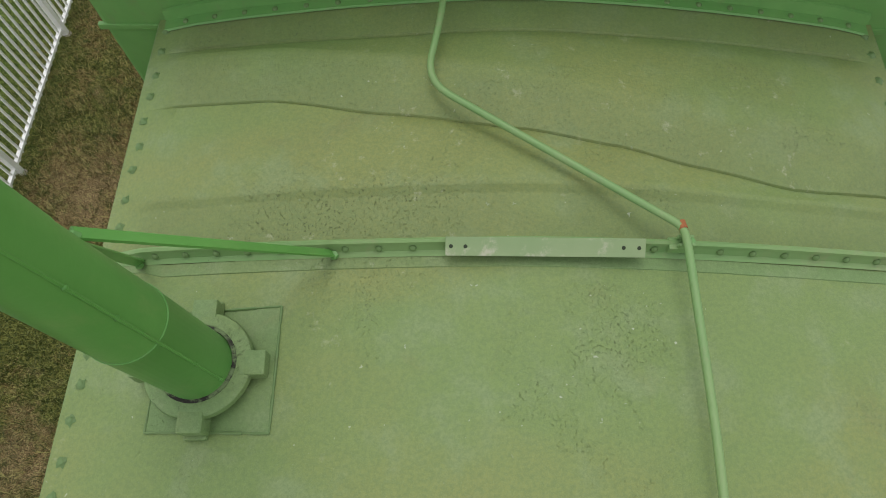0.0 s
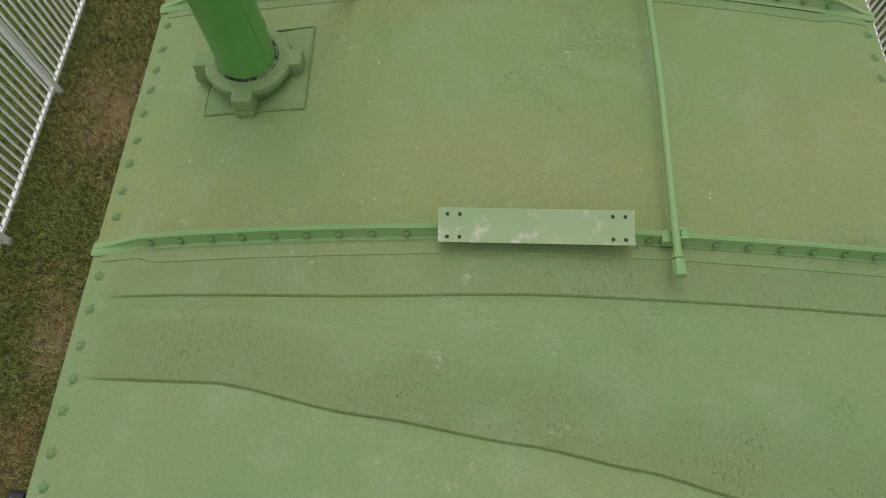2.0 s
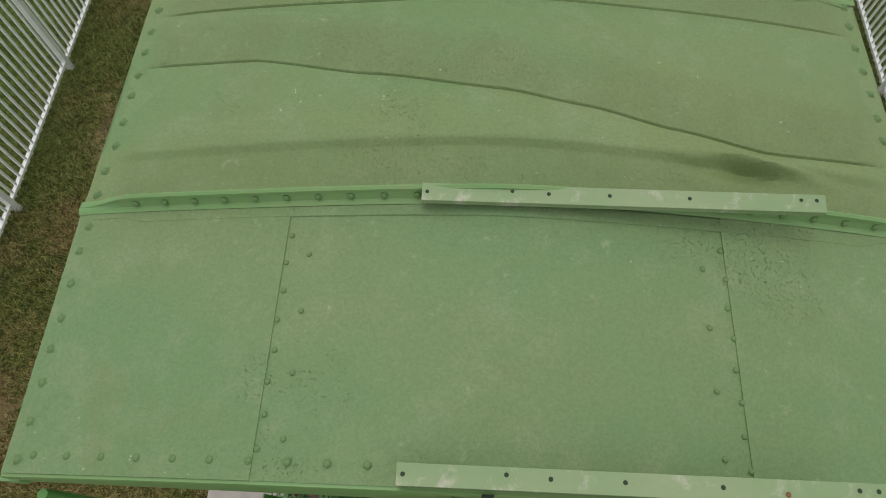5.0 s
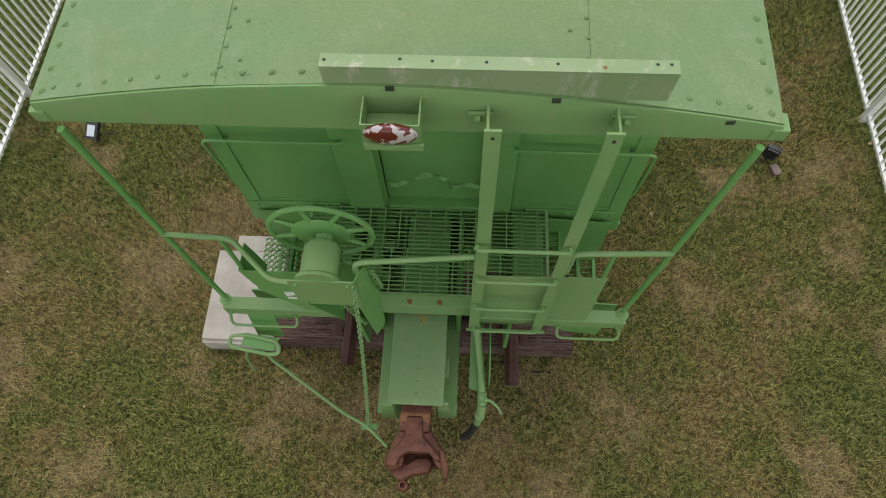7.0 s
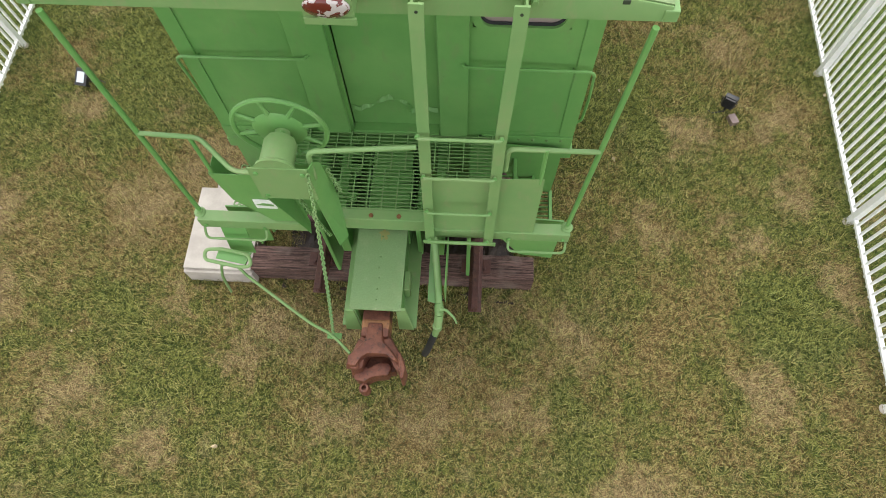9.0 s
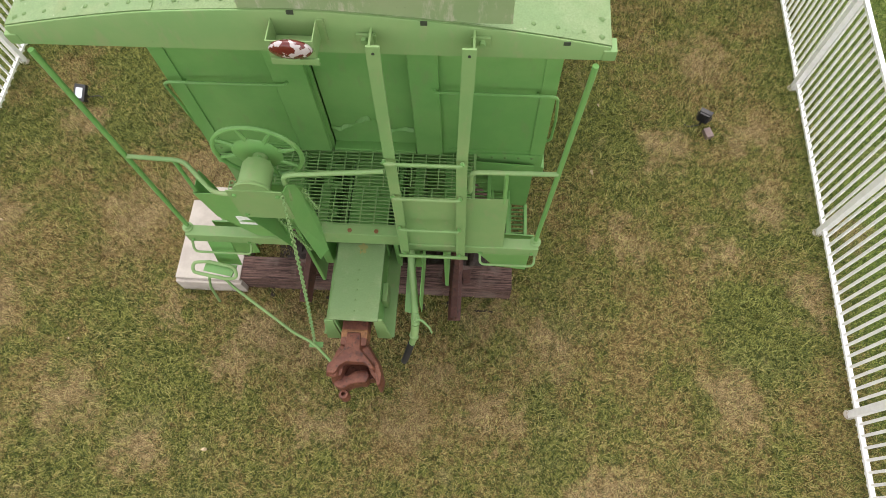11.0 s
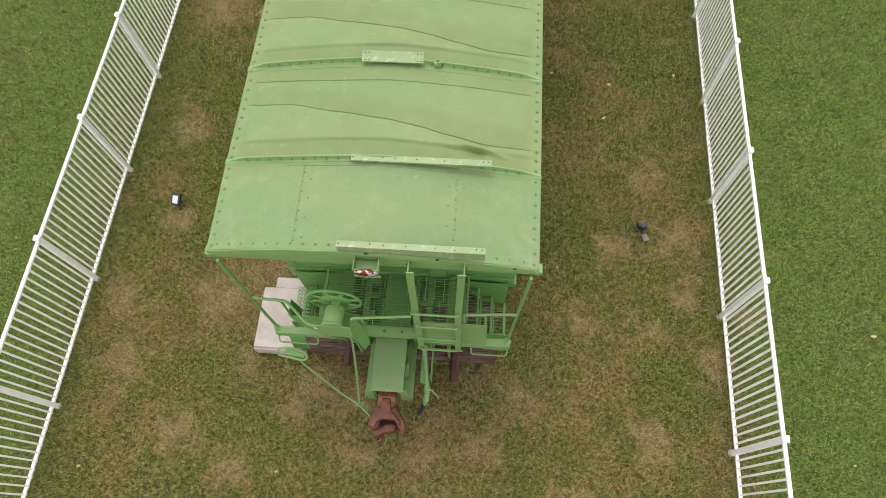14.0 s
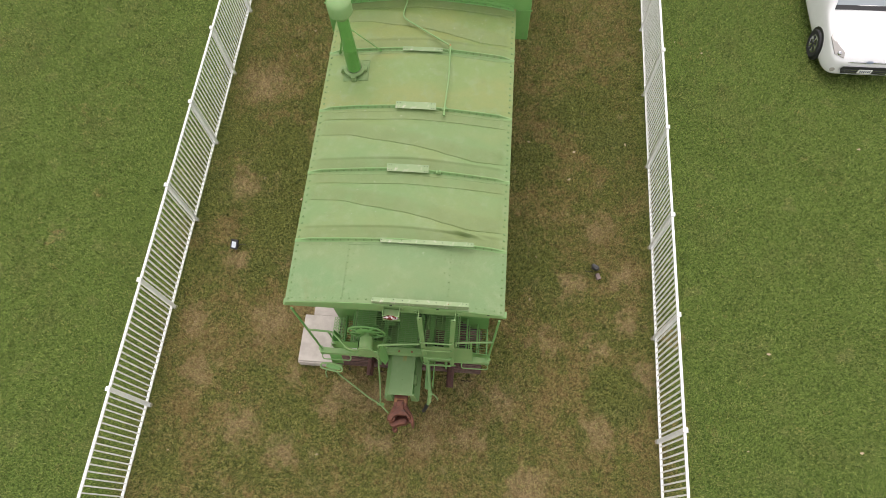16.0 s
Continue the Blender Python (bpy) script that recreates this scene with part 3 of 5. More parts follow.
# standing ribs where the panels lap, with rivets on their near face
for i, ry in enumerate(RIBS):
    bm = B()
    last = None
    nx = 64
    section = [(-0.036, 0.001), (-0.030, 0.005), (-0.018, 0.009), (-0.007, 0.038), (-0.011, 0.045), (-0.009, 0.055), (0.0, 0.060), (0.008, 0.055), (0.010, 0.046), (0.004, 0.038), (0.006, 0.008), (0.020, 0.001)]
    for k in range(nx + 1):
        x = -EAVE - 0.004 + (2 * EAVE + 0.008) * k / nx
        flat = min(1.0, max(0.12, (EAVE - abs(x)) / 0.2))
        sway = 0.006 * math.sin(x * 2.1 + i * 1.7)
        ring = [bm.verts.new((x, ry + a + sway, roof_z(max(-EAVE, min(EAVE, x)), ry) + (b * flat if b > 0.02 else b))) for a, b in section]
        if last:
            for p, q, r, s in zip(last, last[1:], ring[1:], ring):
                bm.faces.new((p, q, r, s))
        last = ring
    rib = part("roof_rib", bm, PALE, caboose, smooth=True)
    x = -1.30
    while x < 1.42:
        m = Matrix.Translation((x, ry - 0.014 + 0.006 * math.sin(x * 2.1 + i * 1.7), roof_z(x, ry) + 0.023)) @ pose(0, 0, 0, 68, 0, 0)
        piece("rivet", RIVET, rib, m)
        x += 0.114
    # thin strip of sealed lap on the near side
    bm = B()
    a = None
    for k in range(41):
        x = -1.50 + 3.0 * k / 40
        off = 0.075 + (0.02 if abs(x) > 1.3 else 0) * -1
        pts = [bm.verts.new((x, ry - off + dy, roof_z(x, ry - off + dy) + dz)) for dy, dz in ((-0.004, 0.000), (-0.0015, 0.0042), (0.04, 0.0035))]
        if a:
            for p, q, r, s in zip(a, a[1:], pts[1:], pts):
                bm.faces.new((p, q, r, s))
        a = pts
    part("lap_strip", bm, FRESH if i == 0 else ROOF, caboose)


# ---- saddle plates that once carried the running board ----
def saddle(x0, x1, y, z, width, tilt, holes, label, web=0.0):
    """A steel angle: a drilled top flange, and a web that goes down to the roof."""
    bm = B()
    box(bm, 0, x1 - x0, -width / 2, width / 2, -0.006, 0.0, 0.0015)
    if web:
        box(bm, 0, x1 - x0, -width / 2, -width / 2 + 0.006, -web, -0.0065)
    ob = part("saddle_plate", bm, PLATE, caboose, label)
    ob.matrix_basis = pose(x0, y, z, tilt, 0, 0)
    for k, (hx, hy) in enumerate(holes):
        piece("bolt_hole", HOLEDISC, ob, Matrix.Translation((hx, hy, 0.0002)))
    return ob


four = [(a, b) for a in (0.03, 0.07, 0.56, 0.60) for b in (-0.04, 0.035)]
saddle(-0.283, 0.347, 3.249, 4.375, 0.115, 14, four, "weathered green saddle plate with bolt holes")
saddle(-0.292, 0.330, 2.117, 4.378, 0.114, 22, four, "weathered green saddle plate with bolt holes")
saddle(-0.280, 0.366, 4.385, 4.352, 0.062, 32, [(0.018, 0), (0.065, 0), (0.575, 0), (0.625, 0)], "narrow weathered saddle plate with bolt holes")
long_holes = [(0.018, 0.0), (0.42, 0.004), (0.62, 0.004), (0.88, 0.003), (1.24, 0.01), (1.29, 0.01), (0.30, 0.01)]
saddle(-0.257, 1.062, 0.945, 4.347, 0.062, 8, long_holes, "long pale green saddle angle, propped level over the roof", web=0.03)
saddle(-0.275, 1.045, 0.055, 4.345, 0.060, 4, long_holes, "long pale green saddle angle on the roof's end", web=0.17)
spot = dome(0.008, 0.0012, STAINED, "rust_spot")
piece("rust_spot", spot, caboose.children[-1], Matrix.Translation((1.05, -0.008, 0.0004)))

# ---- fascia, gutters, cupola front ----
bm = B()
n = 60
a = None
for k in range(n + 1):
    x = -EAVE + 2 * EAVE * k / n
    t = crown(x, 0.0) - 0.004
    pts = [bm.verts.new((x, yy, zz)) for yy, zz in ((0.034, t), (0.020, t + 0.001), (0.016, t - 0.008), (0.016, 3.962), (0.045, 3.955), (0.045, t - 0.01))]
    if a:
        for p, q, r, s in zip(a, a[1:], pts[1:], pts):
            bm.faces.new((s, r, q, p))
    a = pts
part("fascia", bm, PALE, caboose, "end fascia that follows the roof's arch", smooth=True)
fascia = bpy.data.objects["fascia"]
for x, z in ((-0.02, 4.235), (0.62, 4.185), (1.32, 4.075)):
    bm = B()
    box(bm, x - 0.017, x + 0.017, 0.012, 0.020, z - 0.011, z + 0.011)
    part("bolt_hole", bm, HOLE, fascia)
for s in (-1, 1):
    bm = B()
    box(bm, s * 1.54 - 0.035, s * 1.54 + 0.035, 0.008, 0.10, 3.965, 4.035, 0.008)
    part("corner_bracket", bm, PALE, caboose)
    bm = B()
    rows = []
    for k in range(61):
        y = 0.03 + (END - 0.03) * k / 60
        z = crown(EAVE, y)
        rows.append([bm.verts.new((s * xx, y, z + dz)) for xx, dz in ((EAVE - 0.004, 0.001), (EAVE + 0.004, -0.004), (EAVE + 0.006, -0.085), (EAVE - 0.02, -0.085))])
    for p, q in zip(rows, rows[1:]):
        for i in range(3):
            f = (p[i], p[i + 1], q[i + 1], q[i])
            bm.faces.new(f if s < 0 else f[::-1])
    part("eave", bm, ROOF, caboose, smooth=True)

bm = B()
box(bm, -1.46, 1.46, 0.10, 0.80, 3.97, 3.99)
part("platform_ceiling", bm, GREEN, caboose)

for s in (-1, 1):
    bm = B()
    box(bm, min(s * 1.44, s * 1.47), max(s * 1.44, s * 1.47), 0.80, 11.5, 1.62, 4.04)
    part("side_wall", bm, GREEN, caboose)
    bm = B()
    box(bm, min(s * 1.40, s * 1.50), max(s * 1.40, s * 1.50), 0.80, 11.5, 1.50, 1.62, 0.01)
    part("side_sill", bm, GREEN, caboose)
bm = B()
box(bm, -1.40, 1.40, 0.9, 11.5, 1.35, 1.62)
part("underframe", bm, GREEN, caboose)
bm = B()
box(bm, -1.44, 1.44, 11.47, 11.5, 1.62, 4.04)
part("end_wall", bm, GREEN, caboose)
# wide cupola: its bays stand out past the body's sides
bm = B()
box(bm, -1.80, 1.80, END + 0.02, 8.3, 3.36, 4.93, 0.02)
cupola = part("cupola", bm, GREEN, caboose, "wide-vision cupola whose bays overhang the body")
bm = B()
box(bm, -1.82, 1.82, END + 0.008, END + 0.03, 4.055, 4.085, 0.004)
part("cupola_seam", bm, GREEN, cupola)
bm = B()
box(bm, -1.86, 1.86, END - 0.06, 8.4, 4.93, 5.00, 0.02)
part("cupola_roof", bm, ROOF, cupola)
bm = B()
box(bm, -EAVE, EAVE, 8.3, 11.7, 4.02, 4.2, 0.05)
part("roof_sheet", bm, ROOF, caboose)
bm = B()
a = None
for k in range(41):
    x = -1.5 + 3.0 * k / 40
    pts = [bm.verts.new((x, END + dy, roof_z(x, END - 0.02) + dz)) for dy, dz in ((-0.055, 0.004), (-0.05, 0.012), (-0.004, 0.014), (0.004, 0.06), (0.019, 0.062))]
    if a:
        for p, q, r, s in zip(a, a[1:], pts[1:], pts):
            bm.faces.new((p, q, r, s))
    a = pts
flash = part("cupola_flashing", bm, GREEN, caboose, smooth=True)
for k in range(22):
    x = -1.4 + k * 0.1335
    piece("rivet", RIVET, flash, Matrix.Translation((x, END - 0.028, roof_z(x, END - 0.02) + 0.012)))

# ---- pipe over the roof ----
bm = B()
pts = [(-0.29, 5.60, 4.42), (-0.30, 5.35, 4.40), (-0.36, 5.03, 4.37), (0.485, 4.455, 4.375), (0.490, 4.40, 4.385), (0.505, 3.85, 4.345), (0.482, 3.27, 4.350), (0.479, 3.12, 4.352)]
tube(bm, pts, 0.0135, 10, bend=0.11)
pipe = part("air_pipe", bm, PALE, caboose, "bent steel pipe clamped along the roof", smooth=True)
bm = B()
tube(bm, [(0.479, 3.15, 4.352), (0.479, 3.095, 4.352)], 0.020, 8)
part("coupling", bm, PALE, pipe, smooth=True)
bm = B()
tube(bm, [(0.478, 3.17, 4.352), (0.478, 3.155, 4.352)], 0.018, 8)
part("coupling", bm, PALE, pipe, smooth=True)
bm = B()
tube(bm, [(0.482, 4.47, 4.373), (0.486, 4.44, 4.379)], 0.0155, 8)
part("joint", bm, ORANGE, pipe, "rusted joint")


def clamp(x, y):
    z = roof_z(x, y) + 0.052
    bm = B()
    box(bm, x - 0.035, x + 0.035, y - 0.022, y + 0.022, z - 0.03, z + 0.006, 0.004)
    box(bm, x - 0.010, x + 0.042, y + 0.010, y + 0.020, z, z + 0.03, 0.003)
    box(bm, x - 0.010, x + 0.042, y - 0.020, y - 0.010, z, z + 0.03, 0.003)
    c = part("pipe_clamp", bm, PALE, caboose)
    piece("bolt", NUT, c, Matrix.Translation((x + 0.03, y, z + 0.014)))


clamp(0.487, 4.415)
clamp(0.480, 3.245)
clamp(0.470, 2.105)

# ---- smoke jack ----
CX, CY = -1.05, 4.01
base_z = roof_z(CX, CY)
bm = B()
pad = [(-1.222, 3.812), (-0.812, 3.808), (-0.820, 4.216), (-1.225, 4.20)]
plate(bm, [(x, y, roof_z(x, y) + 0.001) for x, y in pad], 0.003)
pad_ob = part("flashing_pad", bm, ROOF, caboose, "square sheet welded under the chimney")
bm = B()
for (x0, y0), (x1, y1) in zip(pad, pad[1:] + pad[:1]):
    for k in range(14):
        t0, t1 = k / 14, (k + 1) / 14
        p = (x0 + (x1 - x0) * t0, y0 + (y1 - y0) * t0)
        q = (x0 + (x1 - x0) * t1, y0 + (y1 - y0) * t1)
        r = 0.0025 + 0.003 * rnd.random()
        tube(bm, [(*p, roof_z(*p) + 0.004), (*q, roof_z(*q) + 0.004)], r, 6)
part("weld_bead", bm, HEADS, pad_ob)
bm = B()
lathe(bm, [(0.150, -0.03), (0.152, 0.035), (0.168, 0.045), (0.173, 0.060), (0.168, 0.078), (0.150, 0.086), (0.124, 0.088), (0.120, 0.07)], (CX, CY, base_z), seg=40)
ring = part("chimney_base", bm, ROOF, caboose, "cast ring with four lugs round the chimney's foot", smooth=True)
for k in range(4):
    bm = B()
    box(bm, 0.135, 0.212, -0.040, 0.040, 0.005, 0.086, 0.009)
    box(bm, 0.150, 0.224, -0.036, 0.036, -0.02, 0.026, 0.006)
    ob = part("lug", bm, ROOF, ring)
    ob.matrix_basis = pose(CX, CY, base_z, 0, 0, 90 * k + 2)
bm = B()
lathe(bm, [(0.128, 0.070), (0.123, 0.090), (0.112, 0.093), (0.110, 0.07)], (CX, CY, base_z), seg=36)
part("soot_ring", bm, SOOT, ring, "sooty gap round the pipe")
bm = B()
lathe(bm, [(0.112, 0.02), (0.105, 0.555), (0.1065, 0.557), (0.1065, 0.565), (0.104, 0.567), (0.091, 0.98), (0.093, 1.0), (0.093, 1.40)], (0, 0, 0), seg=40)
stack = part("chimney", bm, STOVE, caboose, "deep green round sheet-metal smoke jack", smooth=True)
stack.matrix_basis = pose(CX, CY, base_z, 1.3, 0, 0)
bm = B()
tube(bm, [(0.0970, -0.0524, 0.1), (0.0930, -0.0502, 0.556), (0.0800, -0.0432, 0.98), (0.0820, -0.0442, 1.2)], 0.0045, 6)
part("seam", bm, STOVE, stack)
for z in (0.13, 0.33, 0.54, 0.76, 0.95):
    piece("rivet", dome(0.007, 0.005, STOVE), stack, Matrix.Translation((0.1005 - 0.0185 * z, -0.0545 + 0.010 * z, z)) @ pose(0, 0, 0, 90, 0, 60))
bm = B()
lathe(bm, [(0.095, 1.22), (0.125, 1.28), (0.178, 1.34), (0.180, 1.52), (0.150, 1.56), (0.04, 1.60)], (0, 0, 0), seg=36)
part("chimney_cap", bm, PALE, stack, "pale green flared cap", smooth=True)
for foot, top in (((-0.655, 4.395), (CX + 0.04, CY + 0.066, base_z + 0.90)), ((-1.36, 4.395), (CX - 0.045, CY + 0.064, base_z + 0.90))):
    bm = B()
    f = Vector((*foot, roof_z(*foot) + 0.01))
    t = Vector(top)
    d = (t - f).normalized()
    m = Matrix.Translation(f) @ d.to_track_quat("Z", "Y").to_matrix().to_4x4()
    box(bm, -0.017, 0.017, -0.004, 0.004, 0.0, (t - f).length, 0.001, m)
    br = part("brace", bm, STOVE, caboose, "flat steel brace bar")
    piece("bolt", NUT, br, Matrix.Translation(f + Vector((0, -0.01, 0.002))))
    piece("bolt", NUT, br, Matrix.Translation(t) @ pose(0, 0, 0, 90, 0, 0))

# ---- end wall with its door and window ----
WY = 0.80
for x0, x1, z0, z1 in ((-1.45, -0.34, 1.60, 3.95), (0.37, 0.62, 1.60, 3.95), (0.62, 1.26, 1.60, 3.05), (0.62, 1.26, 3.62, 3.95), (1.26, 1.45, 1.60, 3.95), (-0.34, 0.37, 3.80, 3.95)):
    bm = B()
    box(bm, x0, x1, WY, WY + 0.03, z0, z1)
    part("end_wall", bm, GREEN, caboose)
for s in (-1, 1):
    bm = B()
    box(bm, min(s * 1.352, s * 1.468), max(s * 1.352, s * 1.468), WY - 0.010, WY - 0.001, 1.84, 3.94, 0.002)
    part("corner_angle", bm, GREEN, caboose)
    bm = B()
    box(bm, min(s * 0.72, s * 1.47), max(s * 0.72, s * 1.47), WY - 0.018, WY - 0.0015, 1.66, 1.835, 0.004)
    lip = part("wall_sill", bm, GREEN, caboose)
    for k in range(6):
        piece("rivet", RIVET, lip, Matrix.Translation((s * (0.80 + 0.115 * k), WY - 0.018, 1.79)) @ pose(0, 0, 0, 90, 0, 0))
    bm = B()
    box(bm, min(s * 0.66, s * 1.35), max(s * 0.66, s * 1.35), WY - 0.006, WY - 0.001, 1.86, 1.885, 0.002)
    part("wall_seam", bm, GREEN, caboose)
for x0, x1 in ((-0.63, -0.365), (0.385, 0.60)):
    bm = B()
    box(bm, x0, x1, WY - 0.045, WY - 0.002, 1.84, 3.94, 0.006)
    part("door_casing", bm, GREEN, caboose)
bm = B()
box(bm, -0.34, 0.37, WY + 0.055, WY + 0.08, 1.84, 3.80)
door = part("door", bm, GREEN, caboose, "closed green steel door, its sheet torn at the foot")
TEAR = ((0.365, 2.10), (0.22, 2.09), (0.15, 2.08), (0.12, 2.17), (0.05, 2.21), (-0.02, 2.24), (-0.11, 2.19), (-0.15, 2.12), (-0.22, 2.11), (-0.26, 2.09), (-0.335, 2.10))
bm = B()
top = [(-0.335, 3.78), (0.365, 3.78)]
tear = []
for (xa, za), (xb, zb) in zip(TEAR, TEAR[1:]):
    tear += [(xa + (xb - xa) * k / 4, za + (zb - za) * k / 4 + 0.006 * rnd.uniform(-1, 1)) for k in range(4)]
tear.append(TEAR[-1])
ring = [(x, z) for x, z in top] + tear
plate(bm, [(x, WY + 0.045, z) for x, z in ring], 0.004)
part("door_sheet", bm, GREEN, door)
bm = B()
a = None
for x, z in tear:
    pts = [bm.verts.new((x, WY + 0.040 - 0.012 * math.sin(x * 40), z + 0.012)), bm.verts.new((x, WY + 0.018 + 0.012 * math.sin(x * 31), z - 0.012))]
    if a:
        bm.faces.new((a[0], a[1], pts[1], pts[0]))
    a = pts
part("torn_edge", bm, GREEN, door, "curled torn sheet edge")
bm = B()
box(bm, -0.34, 0.37, WY - 0.03, WY + 0.06, 1.825, 1.86, 0.006)
part("threshold", bm, GREEN, caboose)


def rounded(x0, x1, z0, z1, r, y):
    pts = []
    for cx, cz, a0 in ((x1 - r, z1 - r, 0), (x0 + r, z1 - r, 90), (x0 + r, z0 + r, 180), (x1 - r, z0 + r, 270)):
        for k in range(7):
            a = radians(a0 + 15 * k)
            pts.append((cx + r * math.cos(a), y, cz + r * math.sin(a)))
    return pts


bm = B()
outer = [bm.verts.new(p) for p in rounded(0.615, 1.265, 3.025, 3.645, 0.12, WY - 0.02)]
inner = [bm.verts.new(p) for p in rounded(0.665, 1.215, 3.075, 3.595, 0.09, WY - 0.02)]
deep = [bm.verts.new((v.co.x, WY + 0.035, v.co.z)) for v in inner]
back = [bm.verts.new((v.co.x, WY + 0.0, v.co.z)) for v in outer]
for i in range(len(outer)):
    j = (i + 1) % len(outer)
    bm.faces.new((outer[i], outer[j], inner[j], inner[i]))
    bm.faces.new((inner[i], inner[j], deep[j], deep[i]))
    bm.faces.new((back[i], back[j], outer[j], outer[i]))
win = part("window", bm, GREEN, caboose, "rounded window with a dark rubber seal", smooth=True)
bm = B()
tube(bm, [Vector(p) for p in rounded(0.668, 1.212, 3.078, 3.592, 0.09, WY + 0.012)] + [Vector(rounded(0.668, 1.212, 3.078, 3.592, 0.09, WY + 0.012)[0])], 0.012, 6)
part("seal", bm, RUBBER, win)
bm = B()
plate(bm, rounded(0.66, 1.22, 3.07, 3.60, 0.09, WY + 0.028), 0.005)
# pale pink base colour stands for the reflection in the pane
part("pane", bm, glass_mat("window_glass", (0.34, 0.27, 0.26), 0.08), win)

# grab irons beside the door, bent round the corners
for s, x0, z in ((-1, 0.53, 2.77), (1, 0.56, 2.74)):
    bm = B()
    y0 = WY - 0.075
    tube(bm, [(s * x0, WY, z), (s * x0, y0, z), (s * 1.475, y0 + 0.01, z - 0.02), (s * 1.515, WY + 0.03, 2.30), (s * 1.515, WY + 0.06, 1.98), (s * 1.46, WY + 0.06, 1.93)], 0.0115, 8, bend=0.07)
    gi = part("grab_iron", bm, GREEN, caboose, smooth=True)
    piece("bolt", NUT, gi, Matrix.Translation((s * x0, WY - 0.046 if x0 < 0.6 else WY, z)) @ pose(0, 0, 0, 90, 0, 0))
    bm = B()
    tube(bm, [(s * 1.33, WY, z - 0.07), (s * 1.33, y0, z - 0.02)], 0.010, 6)
    part("stay", bm, GREEN, gi)

# ---- platform ----
bm = B()
box(bm, -0.36, 0.36, -0.035, 0.055, 1.66, 1.835, 0.006)
beam = part("end_beam", bm, PALE, caboose, "end beam with two rusted bolts")
for x in (-0.12, 0.10):
    piece("bolt", hexnut(0.020, 0.012, STAINED), beam, Matrix.Translation((x, 0.0, 1.834)))
for s, xo in ((-1, 1.475), (1, 1.425)):
    bm = B()
    x0, x1 = (0.36, xo) if s > 0 else (0.62, xo)
    box(bm, min(s * x0, s * x1), max(s * x0, s * x1), -0.115, -0.02, 1.74, 1.862, 0.008)
    sill = part("platform_sill", bm, PALE, caboose)
    bm = B()
    tube(bm, [(s * 0.96, -0.116, 1.73), (s * 0.96, -0.175, 1.66), (s * (xo - 0.02), -0.175, 1.66), (s * (xo - 0.02), -0.116, 1.74)], 0.0105, 8, bend=0.05)
    part("grab_iron", bm, PALE, sill, smooth=True)
    piece("bolt", NUT, sill, Matrix.Translation((s * 0.96, -0.118, 1.77)) @ pose(0, 0, 0, 90, 0, 0))
    piece("bolt", NUT, sill, Matrix.Translation((s * (xo - 0.05), -0.118, 1.79)) @ pose(0, 0, 0, 90, 0, 0))
    # stringers of the steps
    for yy in (0.075, 0.745):
        bm = B()
        if s < 0 and yy < 0.5:
            plate(bm, [(-1.06, yy, 1.74), (-1.10, yy, 1.10), (-1.33, yy, 1.05), (-1.33, yy, 1.74)], 0.012)
            part("step_stringer", bm, GREEN, caboose)
            continue
        plate(bm, [(s * 0.86, yy, 1.78), (s * 0.90, yy, 1.42), (s * 1.10, yy, 1.06), (s * 1.39, yy, 1.00), (s * 1.40, yy, 1.30), (s * 1.40, yy, 1.74)], 0.012)
        part("step_stringer", bm, GREEN, caboose)
    for k in range(3):
        xa, xb, z = 0.865 + 0.185 * k, 1.035 + 0.185 * k, 1.56 - 0.27 * k
        bm = B()
        box(bm, min(s * xa, s * (xa + 0.02)), max(s * xa, s * (xa + 0.02)), 0.09, 0.74, z - 0.05, z, 0.003)
        box(bm, min(s * xb, s * (xb - 0.03)), max(s * xb, s * (xb - 0.03)), 0.09, 0.74, z - 0.05, z + 0.012, 0.004)
        step = part("step", bm, GREEN, caboose, "open steel platform step")
        bm = B()
        box(bm, -0.065, 0.065, -0.002, 0.002, -0.03, -0.002)
        me = shared("slat", bm, GREEN, False)
        for j in range(14):
            piece("slat", me, step, Matrix.Translation((s * (xa + 0.0825), 0.12 + 0.045 * j, z)))
# perforated tread of the steps beside the brake
bm = B()
cell, TREAD_Z = 0.052, 1.40
for i in range(4):
    for j in range(11):
        hx, hy = -1.41 + cell * (i + 0.5), 0.10 + cell * (j + 0.5)
        outer, inner = [], []
        for k in range(12):
            ca, sa = math.cos(math.pi * k / 6), math.sin(math.pi * k / 6)
            q = 0.5 * cell / max(abs(ca), abs(sa))
            outer.append(bm.verts.new((hx + q * ca, hy + q * sa, TREAD_Z)))
            inner.append((bm.verts.new((hx + 0.0185 * ca, hy + 0.0185 * sa, TREAD_Z + 0.004)), bm.verts.new((hx + 0.0185 * ca, hy + 0.0185 * sa, TREAD_Z - 0.012))))
        for k in range(12):
            m = (k + 1) % 12
            bm.faces.new((outer[k], outer[m], inner[m][0], inner[k][0]))
            bm.faces.new((inner[k][0], inner[m][0], inner[m][1], inner[k][1]))
part("perforated_tread", bm, PALE, caboose, "step tread of sheet steel with round holes")

